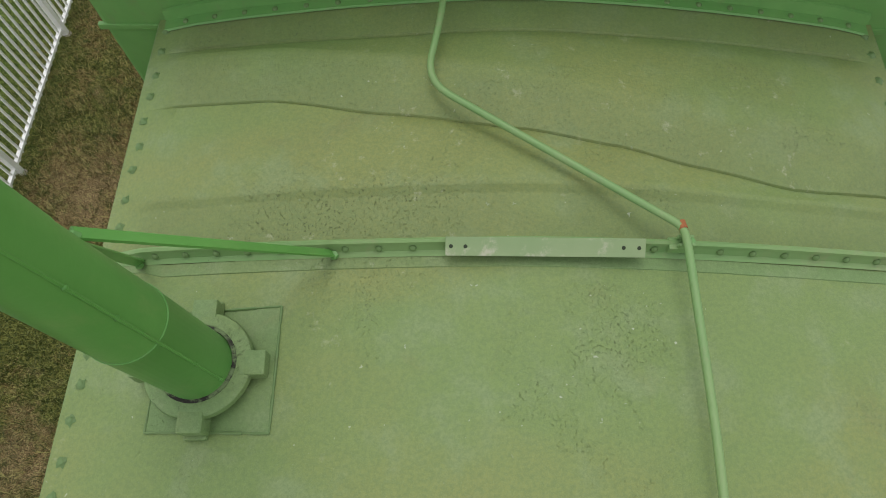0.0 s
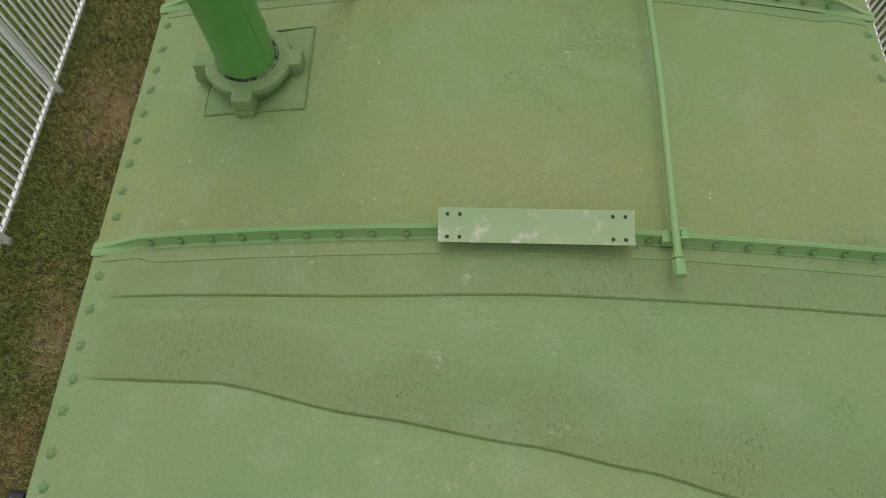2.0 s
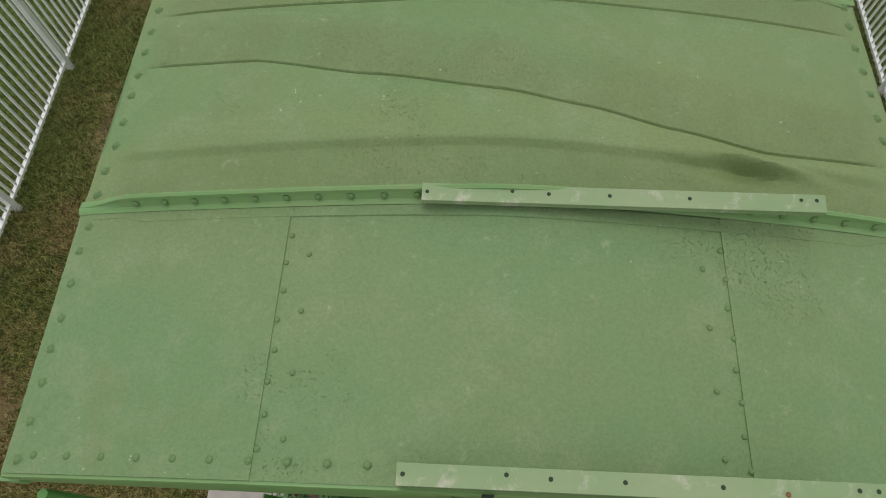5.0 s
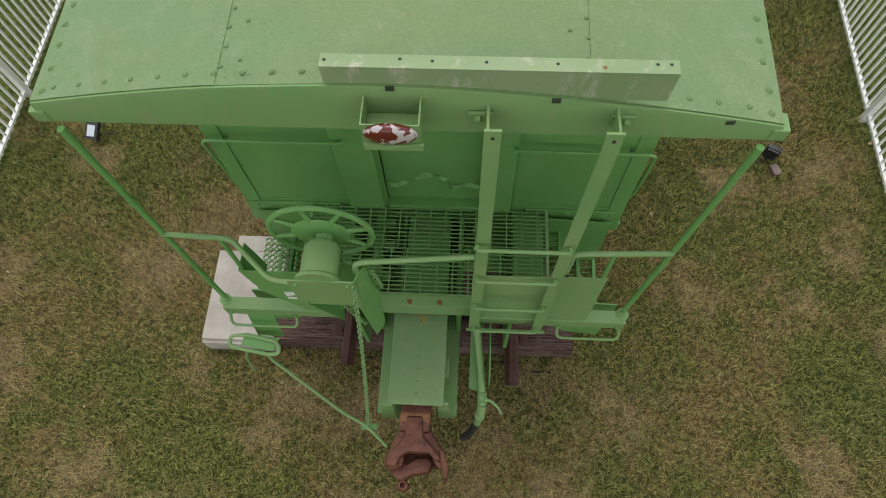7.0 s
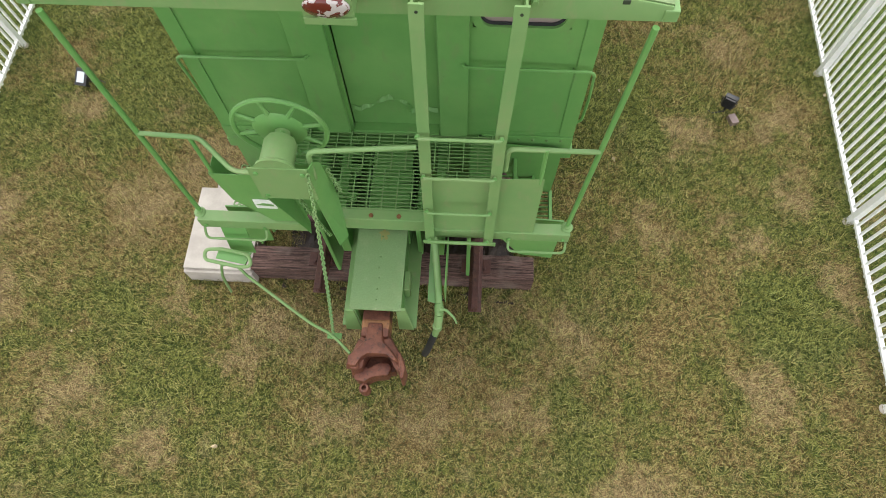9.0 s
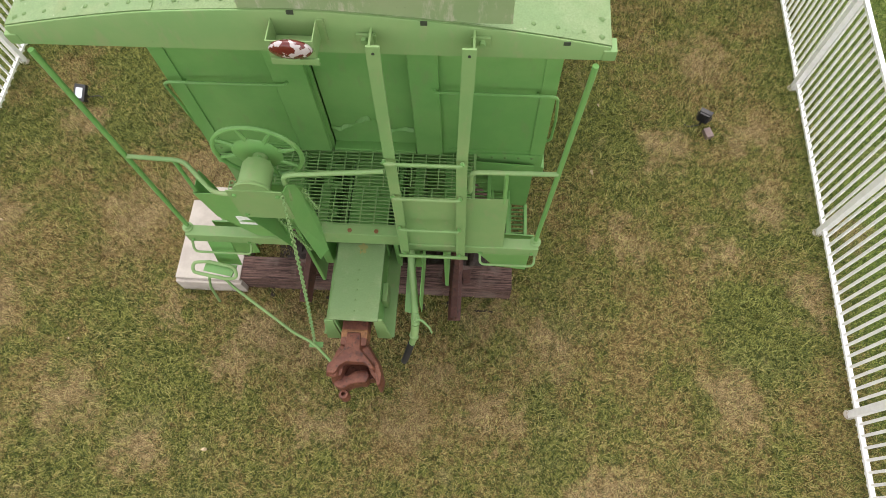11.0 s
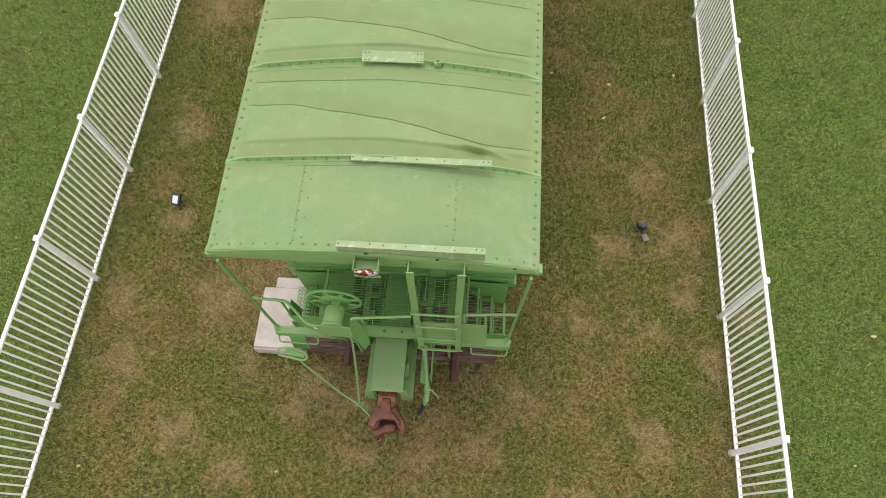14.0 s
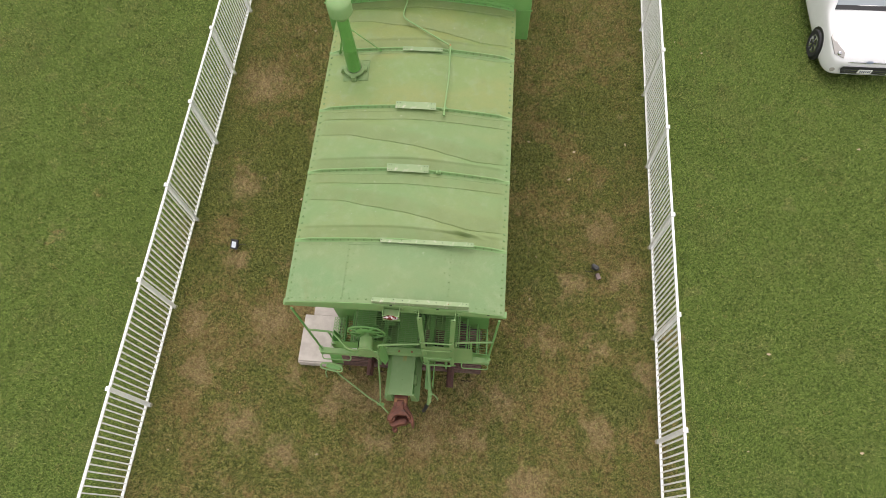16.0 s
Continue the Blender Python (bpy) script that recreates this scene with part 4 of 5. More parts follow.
# open bar grating of the platform floor
bm = B()
box(bm, -0.947, -0.925, 0.06, 0.79, 1.79, 1.83)
box(bm, 0.875, 0.897, 0.06, 0.79, 1.79, 1.83)
box(bm, -0.925, 0.875, 0.056, 0.070, 1.79, 1.83)
grating = part("grating", bm, PALE, caboose, "open steel bar grating")
bm = B()
box(bm, -0.9, 0.9, -0.0032, 0.0032, -0.012, 0.0)
bar = shared("grating_bar", bm, PALE, False)
for k in range(21):
    piece("bearing_bar", bar, grating, Matrix.Translation((-0.025, 0.095 + 0.0335 * k, 1.826)))
bm = B()
box(bm, -0.0045, 0.0045, -0.18, 0.18, -0.01, 0.004)
rod = shared("cross_rod", bm, PALE, False)
for k in range(15):
    for half in (0, 1):
        piece("cross_rod", rod, grating, Matrix.Translation((-0.87 + 0.117 * k + 0.045 * half, 0.245 + 0.36 * half, 1.826)))
# beams and boards under the grating; last three plates added to block light
for x0, x1, y0, y1, z0, z1 in (
    (-0.19, 0.15, 0.05, 0.9, 1.20, 1.60), (-0.455, -0.375, 0.0, 0.9, 1.10, 1.62), (0.215, 0.255, 0.0, 0.9, 1.10, 1.62), (0.36, 0.44, 0.0, 0.9, 1.10, 1.62),
    (-0.93, -0.59, 0.05, 0.9, 1.70, 1.745), (0.63, 0.86, 0.05, 0.9, 1.70, 1.745), (-0.62, -0.585, 0.05, 0.9, 0.50, 1.699), (0.635, 0.67, 0.05, 0.9, 0.50, 1.699), (-0.58, 0.63, 0.82, 0.86, 0.45, 1.74),
):
    bm = B()
    box(bm, x0, x1, y0, y1, z0, z1, 0.008)
    part("platform_beam", bm, GREEN, caboose)
for x0, x1, y in ((-0.36, -0.30, 0.26), (-0.35, -0.29, 0.52), (-0.36, -0.30, 0.70), (0.27, 0.34, 0.66)):
    bm = B()
    box(bm, x0 - 0.06 if x0 < 0 else x0 + 0.05, x1, y, y + 0.07, 1.54, 1.60, 0.008)
    part("valve_block", bm, GREEN, caboose)

# ---- end sheets ----
bm = B()
plate(bm, [(0.37, -0.095, 2.63), (0.37, -0.095, 1.86), (1.14, -0.095, 1.86), (1.13, -0.095, 2.66)], 0.006)
part("end_sheet", bm, PALE, caboose)
bm = B()
plate(bm, [(-1.13, -0.09, 2.56), (-1.08, -0.09, 2.20), (-0.86, -0.09, 1.87), (-0.58, -0.09, 1.87), (-0.58, -0.09, 2.57)], 0.006)
left_sheet = part("end_sheet", bm, GREEN, caboose)
bm = B()
plate(bm, [(-1.13, -0.09, 2.56), (-1.13, 0.10, 2.56), (-1.08, 0.10, 2.2), (-1.08, -0.09, 2.2)], 0.005)
part("side_flange", bm, GREEN, left_sheet)
bm = B()
box(bm, -0.930, -0.775, -0.103, -0.098, 2.09, 2.22)
stick = part("sticker", bm, STICKER, left_sheet, "small peeling white sticker")
bm = B()
plate(bm, [(-0.93, -0.1035, 2.142), (-0.79, -0.1035, 2.13), (-0.79, -0.1035, 2.155), (-0.86, -0.1035, 2.175)], 0.0015)
part("mark", bm, GREEN, stick)

# ---- hand rails and corner posts ----
for pts, bend in (
    ([(-1.46, -0.03, 2.93), (-1.07, -0.04, 2.92), (-0.79, -0.30, 2.97), (-0.63, -0.335, 3.02)], 0.06),
    ([(-0.30, -0.29, 2.90), (-0.295, -0.265, 3.165), (0.33, -0.205, 3.16)], 0.06),
    ([(0.865, -0.12, 2.80), (0.87, -0.115, 3.035), (1.435, -0.04, 2.92)], 0.05),
):
    bm = B()
    tube(bm, pts, 0.0165, 10, bend=bend)
    part("hand_rail", bm, PALE, caboose, smooth=True)
for a, b in (((-1.13, -0.045, 2.92), (-1.11, -0.08, 2.45)), ((1.10, -0.09, 3.0), (1.105, -0.09, 2.60))):
    bm = B()
    tube(bm, [a, b], 0.014, 8)
    part("rail_post", bm, GREEN, caboose, smooth=True)
for x0, x1 in ((-1.462, -1.465), (1.400, 1.480)):
    bm = B()
    tube(bm, [(x0, -0.035, 1.85), (x1, -0.020, 3.96)], 0.0175, 10)
    post = part("corner_post", bm, GREEN, caboose, smooth=True)
    bm = B()
    lathe(bm, [(0.045, 0.0), (0.045, 0.014), (0.030, 0.020), (0.026, 0.035)], (x0, -0.045, 1.855), seg=14)
    part("post_foot", bm, PALE, post, smooth=True)

# ---- ladder to the roof ----
bm = B()
box(bm, 0.30, 0.86, -0.175, -0.165, 1.735, 1.79, 0.003)
ladder = part("ladder_foot", bm, PALE, caboose, "steel end ladder with round rungs")


def strap(points, wx, ty):
    """A flat bar through points, wide along x."""
    bm = B()
    last = None
    for p in points:
        x, y, z = p
        ring = [bm.verts.new((x + a * wx / 2, y + b * ty / 2, z)) for a, b in ((-1, -1), (1, -1), (1, 1), (-1, 1))]
        if last:
            for i in range(4):
                j = (i + 1) % 4
                bm.faces.new((last[i], last[j], ring[j], ring[i]))
        else:
            bm.faces.new(ring[::-1])
        last = ring
    bm.faces.new(last)
    return bm


for top, pts in ((0.34, [(0.350, -0.155, 1.72), (0.372, -0.165, 3.20), (0.378, -0.125, 4.02), (0.380, -0.110, 4.16)]), (0.92, [(0.800, -0.155, 1.74), (0.812, -0.165, 3.20), (0.842, -0.125, 4.02), (0.846, -0.110, 4.16)])):
    st = part("stile", strap(pts, 0.070, 0.012), PALE, ladder)
    for z in (3.99, 4.05, 4.12):
        bm = B()
        tube(bm, [(pts[-1][0], -0.124, z), (pts[-1][0], -0.110 - (4.16 - z) * 0.1, z)], 0.008, 8)
        part("bolt_hole", bm, HOLE, st)
    bm = B()
    x = pts[-1][0]
    s = -1 if top < 0.5 else 1
    box(bm, x - 0.006 + s * 0.02, x + 0.006 + s * 0.02, -0.108, 0.02, 4.06, 4.15, 0.002)
    box(bm, min(x, x + s * 0.10), max(x, x + s * 0.10), -0.002, 0.014, 4.055, 4.115, 0.003)
    br = part("bracket", bm, PALE, ladder)
    piece("bolt", hexnut(0.018, 0.022, PALE), br, Matrix.Translation((x + s * 0.06, -0.002, 4.085)) @ pose(0, 0, 0, 90, 0, 0))
for z, xa, xb, y in ((3.25, 0.30, 0.855, -0.20), (2.80, 0.31, 0.84, -0.195), (2.31, 0.31, 0.83, -0.19), (1.83, 0.31, 0.83, -0.19)):
    bm = B()
    tube(bm, [(xa + 0.04, y + 0.02, z), (xa + 0.045, y - 0.008, z), (xb - 0.045, y - 0.008, z), (xb - 0.04, y + 0.02, z)], 0.0115, 8, bend=0.01)
    rung = part("rung", bm, PALE, ladder, smooth=True)
    for x in (xa + 0.04, xb - 0.04):
        piece("bolt", NUT, rung, Matrix.Translation((x, y + 0.008, z)) @ pose(0, 0, 0, 90, 0, 0))

# ---- hand brake ----
HX, HZ = -0.515, 3.06
bm = B()
n = 44
rim = [Vector((HX + 0.283 * math.cos(2 * math.pi * k / n), -0.045, HZ + 0.283 * math.sin(2 * math.pi * k / n))) for k in range(n + 1)]
tube(bm, rim, 0.0165, 8, caps=False)
wheel = part("brake_wheel", bm, GREEN, caboose, "spoked green hand-brake wheel", smooth=True)
bm = B()
lathe(bm, [(0.055, -0.015), (0.155, -0.004), (0.165, 0.004), (0.06, 0.02), (0.045, 0.05)], (HX, -0.055, HZ), "y", 32)
part("hub", bm, GREEN, wheel, smooth=True)
for k in range(8):
    a = 2 * math.pi * (k + 0.3) / 8
    bm = B()
    d = Vector((math.cos(a), 0, math.sin(a)))
    p = Vector((HX, -0.047, HZ))
    tube(bm, [p + d * 0.15, p + d * 0.275], [0.017, 0.012], 8)
    part("spoke", bm, GREEN, wheel, smooth=True)
bm = B()
lathe(bm, [(0.125, -0.345), (0.122, -0.325), (0.104, -0.31), (0.100, -0.15), (0.085, -0.125), (0.05, -0.12), (0.045, -0.05)], (HX + 0.02, 0, HZ), "y", 30)
drum = part("brake_gear_housing", bm, PALE, caboose, "cast gear housing of the hand brake", smooth=True)
for k in range(5):
    a = 2 * math.pi * k / 5
    piece("bolt", NUT, drum, Matrix.Translation((HX + 0.02 + 0.062 * math.cos(a), -0.118, HZ + 0.062 * math.sin(a))) @ pose(0, 0, 0, -90, 0, 0))
bm = B()
plate(bm, [(-0.655, -0.345, 3.10), (-0.66, -0.345, 2.74), (-0.30, -0.345, 2.74), (-0.30, -0.345, 3.10)], 0.008)
plate_ob = part("brake_plate", bm, PALE, drum)
for x, z in ((-0.615, 3.05), (-0.335, 3.05), (-0.615, 2.78)):
    piece("bolt", NUT, plate_ob, Matrix.Translation((x, -0.352, z)) @ pose(0, 0, 0, 90, 0, 0))
for nm, label, outline in (
    ("chain_guard", "slanting sheet that guards the brake chain", [(-0.302, -0.345, 3.09), (-0.330, -0.345, 2.74), (-0.345, -0.24, 1.78), (-0.300, -0.13, 1.74), (-0.285, -0.10, 2.3), (-0.280, -0.20, 2.95), (-0.285, -0.28, 3.08)]),
    ("chute_side", "", [(-0.645, -0.340, 2.73), (-0.645, -0.09, 2.80), (-0.60, -0.05, 1.80), (-0.585, -0.14, 1.76)]),
    ("chute_back", "", [(-0.64, -0.085, 2.72), (-0.29, -0.095, 2.72), (-0.305, -0.07, 2.0), (-0.60, -0.05, 2.0)]),
    ("gusset", "", [(-0.66, -0.345, 2.80), (-0.66, -0.09, 2.85), (-0.66, -0.09, 2.55), (-0.66, -0.30, 2.66)]),
):
    bm = B()
    plate(bm, outline, 0.007)
    part(nm, bm, GREEN, drum, label)


def chain(name, a, b, sag, parent, link=0.040, wire=0.0052):
    """Oval links threaded along a hanging line."""
    a, b = Vector(a), Vector(b)
    count = max(4, int((b - a).length / (link * 0.74)))
    bm = B()
    for k in range(count):
        def at(u):
            return a.lerp(b, u) + Vector((0.4 * sag, -0.5 * sag, -sag)) * 4 * u * (1 - u)
        p, q = at(k / count), at((k + 1) / count)
        d = (q - p).normalized()
        side = d.orthogonal().normalized()
        if k % 2:
            side = d.cross(side)
        c = (p + q) / 2
        loop = []
        for j in range(11):
            t = 2 * math.pi * j / 10
            loop.append(c + d * (link * 0.5 * math.cos(t)) + side * (link * 0.30 * math.sin(t)))
        tube(bm, loop, wire, 5, caps=False)
    return part(name, bm, PALE, parent, "hanging steel chain", smooth=True)


chain("chain", (-0.30, -0.36, 3.07), (-0.425, -0.80, 1.24), 0.03, caboose)
chain("chain", (-0.52, -0.24, 2.70), (-0.42, -0.17, 1.80), 0.03, caboose, 0.042, 0.0058)
chain("chain", (-0.262, -0.16, 2.80), (-0.245, -0.11, 2.42), 0.02, caboose, 0.042, 0.0058)

# ---- draft box and coupler ----
bm = B()
box(bm, -0.245, 0.155, -0.70, 0.04, 1.600, 1.622, 0.003)
sill = part("draft_sill", bm, FRESH, caboose, "long green draft sill with a rust stain")
for x0, x1 in ((-0.225, -0.205), (0.115, 0.135)):
    bm = B()
    box(bm, x0, x1, -0.66, 0.9, 1.16, 1.598)
    part("sill_web", bm, GREEN, sill)
for x0, x1 in ((-0.375, -0.190), (0.10, 0.245)):
    bm = B()
    box(bm, x0, x1, -0.69, 0.9, 1.13, 1.158, 0.003)
    part("sill_flange", bm, PALE, sill)
for x in (-0.255, 0.155):
    bm = B()
    box(bm, x - 0.02, x + 0.03, -0.45, -0.28, 1.22, 1.40, 0.012)
    part("side_lug", bm, PALE, sill)
    bm = B()
    plate(bm, [(x - 0.03 if x < 0 else x + 0.03, -0.69, 1.60), (x - 0.08 if x < 0 else x + 0.07, -0.71, 1.16), (x + 0.05 if x < 0 else x - 0.05, -0.71, 1.16), (x + 0.04 if x < 0 else x - 0.04, -0.69, 1.60)], 0.02)
    part("striker", bm, PALE, sill)
for k in range(7):
    for x in (-0.045,):
        if rnd.random() < 0.9:
            piece("rivet", SMALL, sill, Matrix.Translation((x + rnd.uniform(-0.006, 0.006), -0.62 + 0.09 * k, 1.6215)))
bm = B()
plate(bm, [(-0.03 + q * math.cos(a), -0.06 + 1.4 * q * math.sin(a), 1.6221) for a in [math.pi * k / 12 for k in range(24)] for q in [0.034 + 0.010 * math.sin(5 * a) + 0.006 * math.sin(9 * a + 1)]], 0.0008)
part("rust_stain", bm, green_paint("rust_stained_paint", (0.20, 0.26, 0.09), (0.30, 0.22, 0.07), (0.34, 0.17, 0.05)), sill)

bm = B()
box(bm, -0.165, 0.055, -0.86, -0.55, 1.26, 1.44, 0.02)
coupler = part("coupler", bm, RUST, caboose, "rusted cast-steel knuckle coupler", smooth=True)
bm = B()
box(bm, -0.168, 0.058, -0.800, -0.715, 1.257, 1.443, 0.02)
part("collar", bm, STAINED, coupler, "band of brighter rust on the shank")


def casting(name, outline, z0, z1, parent, shrink=0.9, bevel=0.018):
    bm = B()
    cx = sum(p[0] for p in outline) / len(outline)
    cy = sum(p[1] for p in outline) / len(outline)
    low = [bm.verts.new((cx + (x - cx) * shrink, cy + (y - cy) * shrink, z0)) for x, y in outline]
    top = [bm.verts.new((x, y, z1)) for x, y in outline]
    bm.faces.new(low[::-1])
    bm.faces.new(top)
    for i in range(len(low)):
        j = (i + 1) % len(low)
        bm.faces.new((low[i], low[j], top[j], top[i]))
    bmesh.ops.recalc_face_normals(bm, faces=bm.faces[:])
    bmesh.ops.bevel(bm, geom=bm.edges[:], offset=bevel, segments=2, affect="EDGES", profile=0.6)
    return part(name, bm, RUST, parent, smooth=True)


casting("head", [(-0.145, -0.80), (0.035, -0.80), (0.085, -0.88), (0.150, -0.97), (0.175, -1.08), (0.160, -1.13), (0.105, -1.07), (0.07, -1.0), (0.03, -0.965), (-0.08, -0.965), (-0.115, -1.0), (-0.130, -1.10), (-0.215, -1.13), (-0.240, -1.02), (-0.200, -0.90)], 1.15, 1.385, coupler, 1.13, 0.022)
casting("crown", [(-0.11, -0.76), (-0.0, -0.76), (0.012, -0.9), (0.079, -0.965), (0.14, -1.04), (0.116, -1.055), (0.055, -1.005), (-0.092, -1.005), (-0.14, -1.04), (-0.171, -1.105), (-0.238, -1.1), (-0.238, -1.03), (-0.171, -0.965), (-0.12, -0.9)], 1.375, 1.475, coupler, 1.14, 0.016)
casting("throat", [(-0.15, -0.95), (0.10, -0.95), (0.11, -1.08), (-0.15, -1.08)], 1.02, 1.19, coupler, 1.0, 0.012)
casting("knuckle", [(-0.225, -1.07), (-0.150, -1.05), (-0.105, -1.075), (-0.04, -1.03), (0.055, -1.015), (0.085, -1.06), (0.060, -1.125), (0.0, -1.13), (-0.07, -1.145), (-0.13, -1.19), (-0.205, -1.17)], 1.06, 1.27, coupler, 0.96, 0.022)
casting("guard_arm", [(0.130, -0.97), (0.165, -0.98), (0.205, -1.09), (0.195, -1.17), (0.170, -1.175), (0.150, -1.07)], 1.15, 1.42, coupler, 1.10, 0.016)
bm = B()
lathe(bm, [(0.040, 1.32), (0.042, 1.425), (0.034, 1.437), (0.010, 1.44)], (-0.195, -1.085, 0), seg=16)
part("knuckle_pin", bm, RUST, coupler, smooth=True)
bm = B()
lathe(bm, [(0.042, 1.04), (0.046, 1.16), (0.036, 1.185), (0.020, 1.186), (0.018, 1.12)], (-0.135, -1.215, 0), seg=16)
part("lock_lift", bm, RUST, coupler, smooth=True)

# ---- uncoupling rod ----
bm = B()
tube(bm, [(-1.545, -0.30, 0.72), (-1.50, -0.29, 1.10), (-1.42, -0.28, 1.36), (-1.27, -0.30, 1.40), (-1.20, -0.36, 1.34), (-0.62, -0.72, 1.22), (-0.44, -0.80, 1.22), (-0.27, -0.95, 1.22)], 0.0125, 8, bend=0.06)
lever = part("uncoupling_rod", bm, PALE, caboose, smooth=True)
bm = B()
plate(bm, [(-1.40, -0.19, 1.50), (-1.42, -0.28, 1.48), (-1.17, -0.32, 1.47), (-1.13, -0.22, 1.49)], 0.018)
part("bracket", bm, GREEN, lever)
bm = B()
tube(bm, [(-1.36, -0.22, 1.55), (-1.50, -0.23, 1.55), (-1.51, -0.30, 1.50), (-1.20, -0.35, 1.49), (-1.11, -0.34, 1.50), (-1.13, -0.26, 1.55), (-1.36, -0.22, 1.55)], 0.015, 8, bend=0.045)
part("loop", bm, PALE, lever, smooth=True)
bm = B()
plate(bm, [(-1.33, -0.10, 1.74), (-1.33, -0.17, 1.42), (-1.13, -0.17, 1.40), (-1.13, -0.10, 1.74)], 0.010)
part("hanger", bm, GREEN, caboose)
bm = B()
box(bm, -0.48, -0.36, -0.83, -0.78, 1.185, 1.20, 0.004)
part("chain_shackle", bm, GREEN, lever)

# ---- air line ----
bm = B()
tube(bm, [(0.36, 0.30, 1.62), (0.37, -0.05, 1.60), (0.42, -0.40, 1.45), (0.435, -0.60, 1.34)], 0.031, 12, bend=0.08)
air = part("train_line", bm, PALE, caboose, "green brake air pipe with an angle cock", smooth=True)
bm = B()
tube(bm, [(0.432, -0.54, 1.385), (0.436, -0.58, 1.36), (0.437, -0.62, 1.33)], [0.034, 0.040, 0.036], 12)
tube(bm, [(0.437, -0.62, 1.33), (0.425, -0.70, 1.22), (0.40, -0.74, 1.12)], [0.036, 0.033, 0.028], 12, bend=0.04)
tube(bm, [(0.45, -0.60, 1.36), (0.45, -0.60, 1.42)], 0.024, 10)
part("angle_cock", bm, PALE, air, smooth=True)
bm = B()
tube(bm, [(0.45, -0.60, 1.42), (0.50, -0.61, 1.41), (0.56, -0.65, 1.36), (0.585, -0.69, 1.33)], [0.014, 0.012, 0.010, 0.008], 8)
part("cock_handle", bm, PALE, air, smooth=True)
bm = B()
tube(bm, [(0.40, -0.735, 1.14), (0.36, -0.78, 0.98), (0.325, -0.79, 0.80), (0.30, -0.78, 0.66)], 0.031, 10, bend=0.12)
part("hose", bm, RUBBER, air, "short black rubber brake hose", smooth=True)
bm = B()
for z in (1.24, 1.19):
    lathe(bm, [(0.038, -0.012), (0.040, 0.0), (0.038, 0.012)], (0.424, -0.69, z), seg=14)
part("hose_clamp", bm, PALE, air)
bm = B()
box(bm, 0.478, 0.486, -0.50, 0.02, 1.30, 1.60, 0.002)
plate(bm, [(0.335, 0.02, 1.42), (0.335, -0.50, 1.30), (0.405, -0.52, 1.30), (0.405, 0.02, 1.42)], 0.010)
part("pipe_support", bm, GREEN, air)

# ---- marker lamp on the fascia ----
bm = B()
for x0, x1, y0, y1 in ((-0.130, -0.124, -0.125, 0.014), (0.094, 0.100, -0.125, 0.014), (-0.124, 0.094, -0.125, -0.119)):
    box(bm, x0, x1, y0, y1, 4.075, 4.195)
box(bm, -0.124, 0.094, -0.119, 0.012, 4.075, 4.085)
box(bm, 0.100, 0.135, 0.006, 0.0155, 4.06, 4.20)
marker = part("marker_lamp", bm, PALE, caboose, "open box bracket with a flaking oval lamp")
lens = Nodes("red_lens_under_flaking_white_paint")
f = lens.noise(19, 3, 0.5, distortion=0.4)
lens.bsdf.inputs["Coat Weight"].default_value = 0.5
mat = lens.finish(lens.mix(lens.band(f, 0.50, 0.55), (0.12, 0.014, 0.011), (0.50, 0.45, 0.45)), 0.25)
bm = B()
bmesh.ops.create_uvsphere(bm, u_segments=26, v_segments=14, radius=1.0)
bmesh.ops.scale(bm, vec=(0.108, 0.035, 0.072), verts=bm.verts[:])
ob = part("lens", bm, mat, marker, "oval red lens with flaking white paint", smooth=True)
ob.matrix_basis = pose(-0.015, -0.130, 4.145, 12, 0, 0)
bm = B()
box(bm, -0.128, 0.112, -0.140, -0.127, 4.045, 4.085, 0.002)
part("drip_lip", bm, PALE, marker)
bm = B()
tube(bm, [(-0.05, -0.165, 4.12), (-0.01, -0.170, 4.112), (0.03, -0.165, 4.12)], 0.003, 5)
part("wire", bm, PALE, marker)

# ---- trucks ----
for y in (2.4, 3.9, 9.0, 10.5):
    for x in (-0.82, 0.73):
        bm = B()
        lathe(bm, [(0.42, -0.06), (0.44, -0.055), (0.42, 0.055), (0.34, 0.06), (0.30, 0.03), (0.08, 0.04)], (0, 0, 0), seg=28)
        ob = part("wheel", bm, RAIL, caboose, smooth=True)
        ob.matrix_basis = pose(x, y, 0.42 + 0.42, 0, 90 if x > 0 else -90, 0)
    bm = B()
    tube(bm, [(-0.8, y, 0.84), (0.72, y, 0.84)], 0.07, 10)
    part("axle", bm, RAIL, caboose)
for yc in (3.15, 9.75):
    for x in (-1.02, 0.93):
        bm = B()
        box(bm, x - 0.06, x + 0.06, yc - 1.05, yc + 1.05, 0.75, 0.95, 0.03)
        part("side_frame", bm, GREEN, caboose)
    bm = B()
    box(bm, -1.0, 0.9, yc - 0.18, yc + 0.18, 0.8, 1.37, 0.02)
    part("bolster", bm, GREEN, caboose)

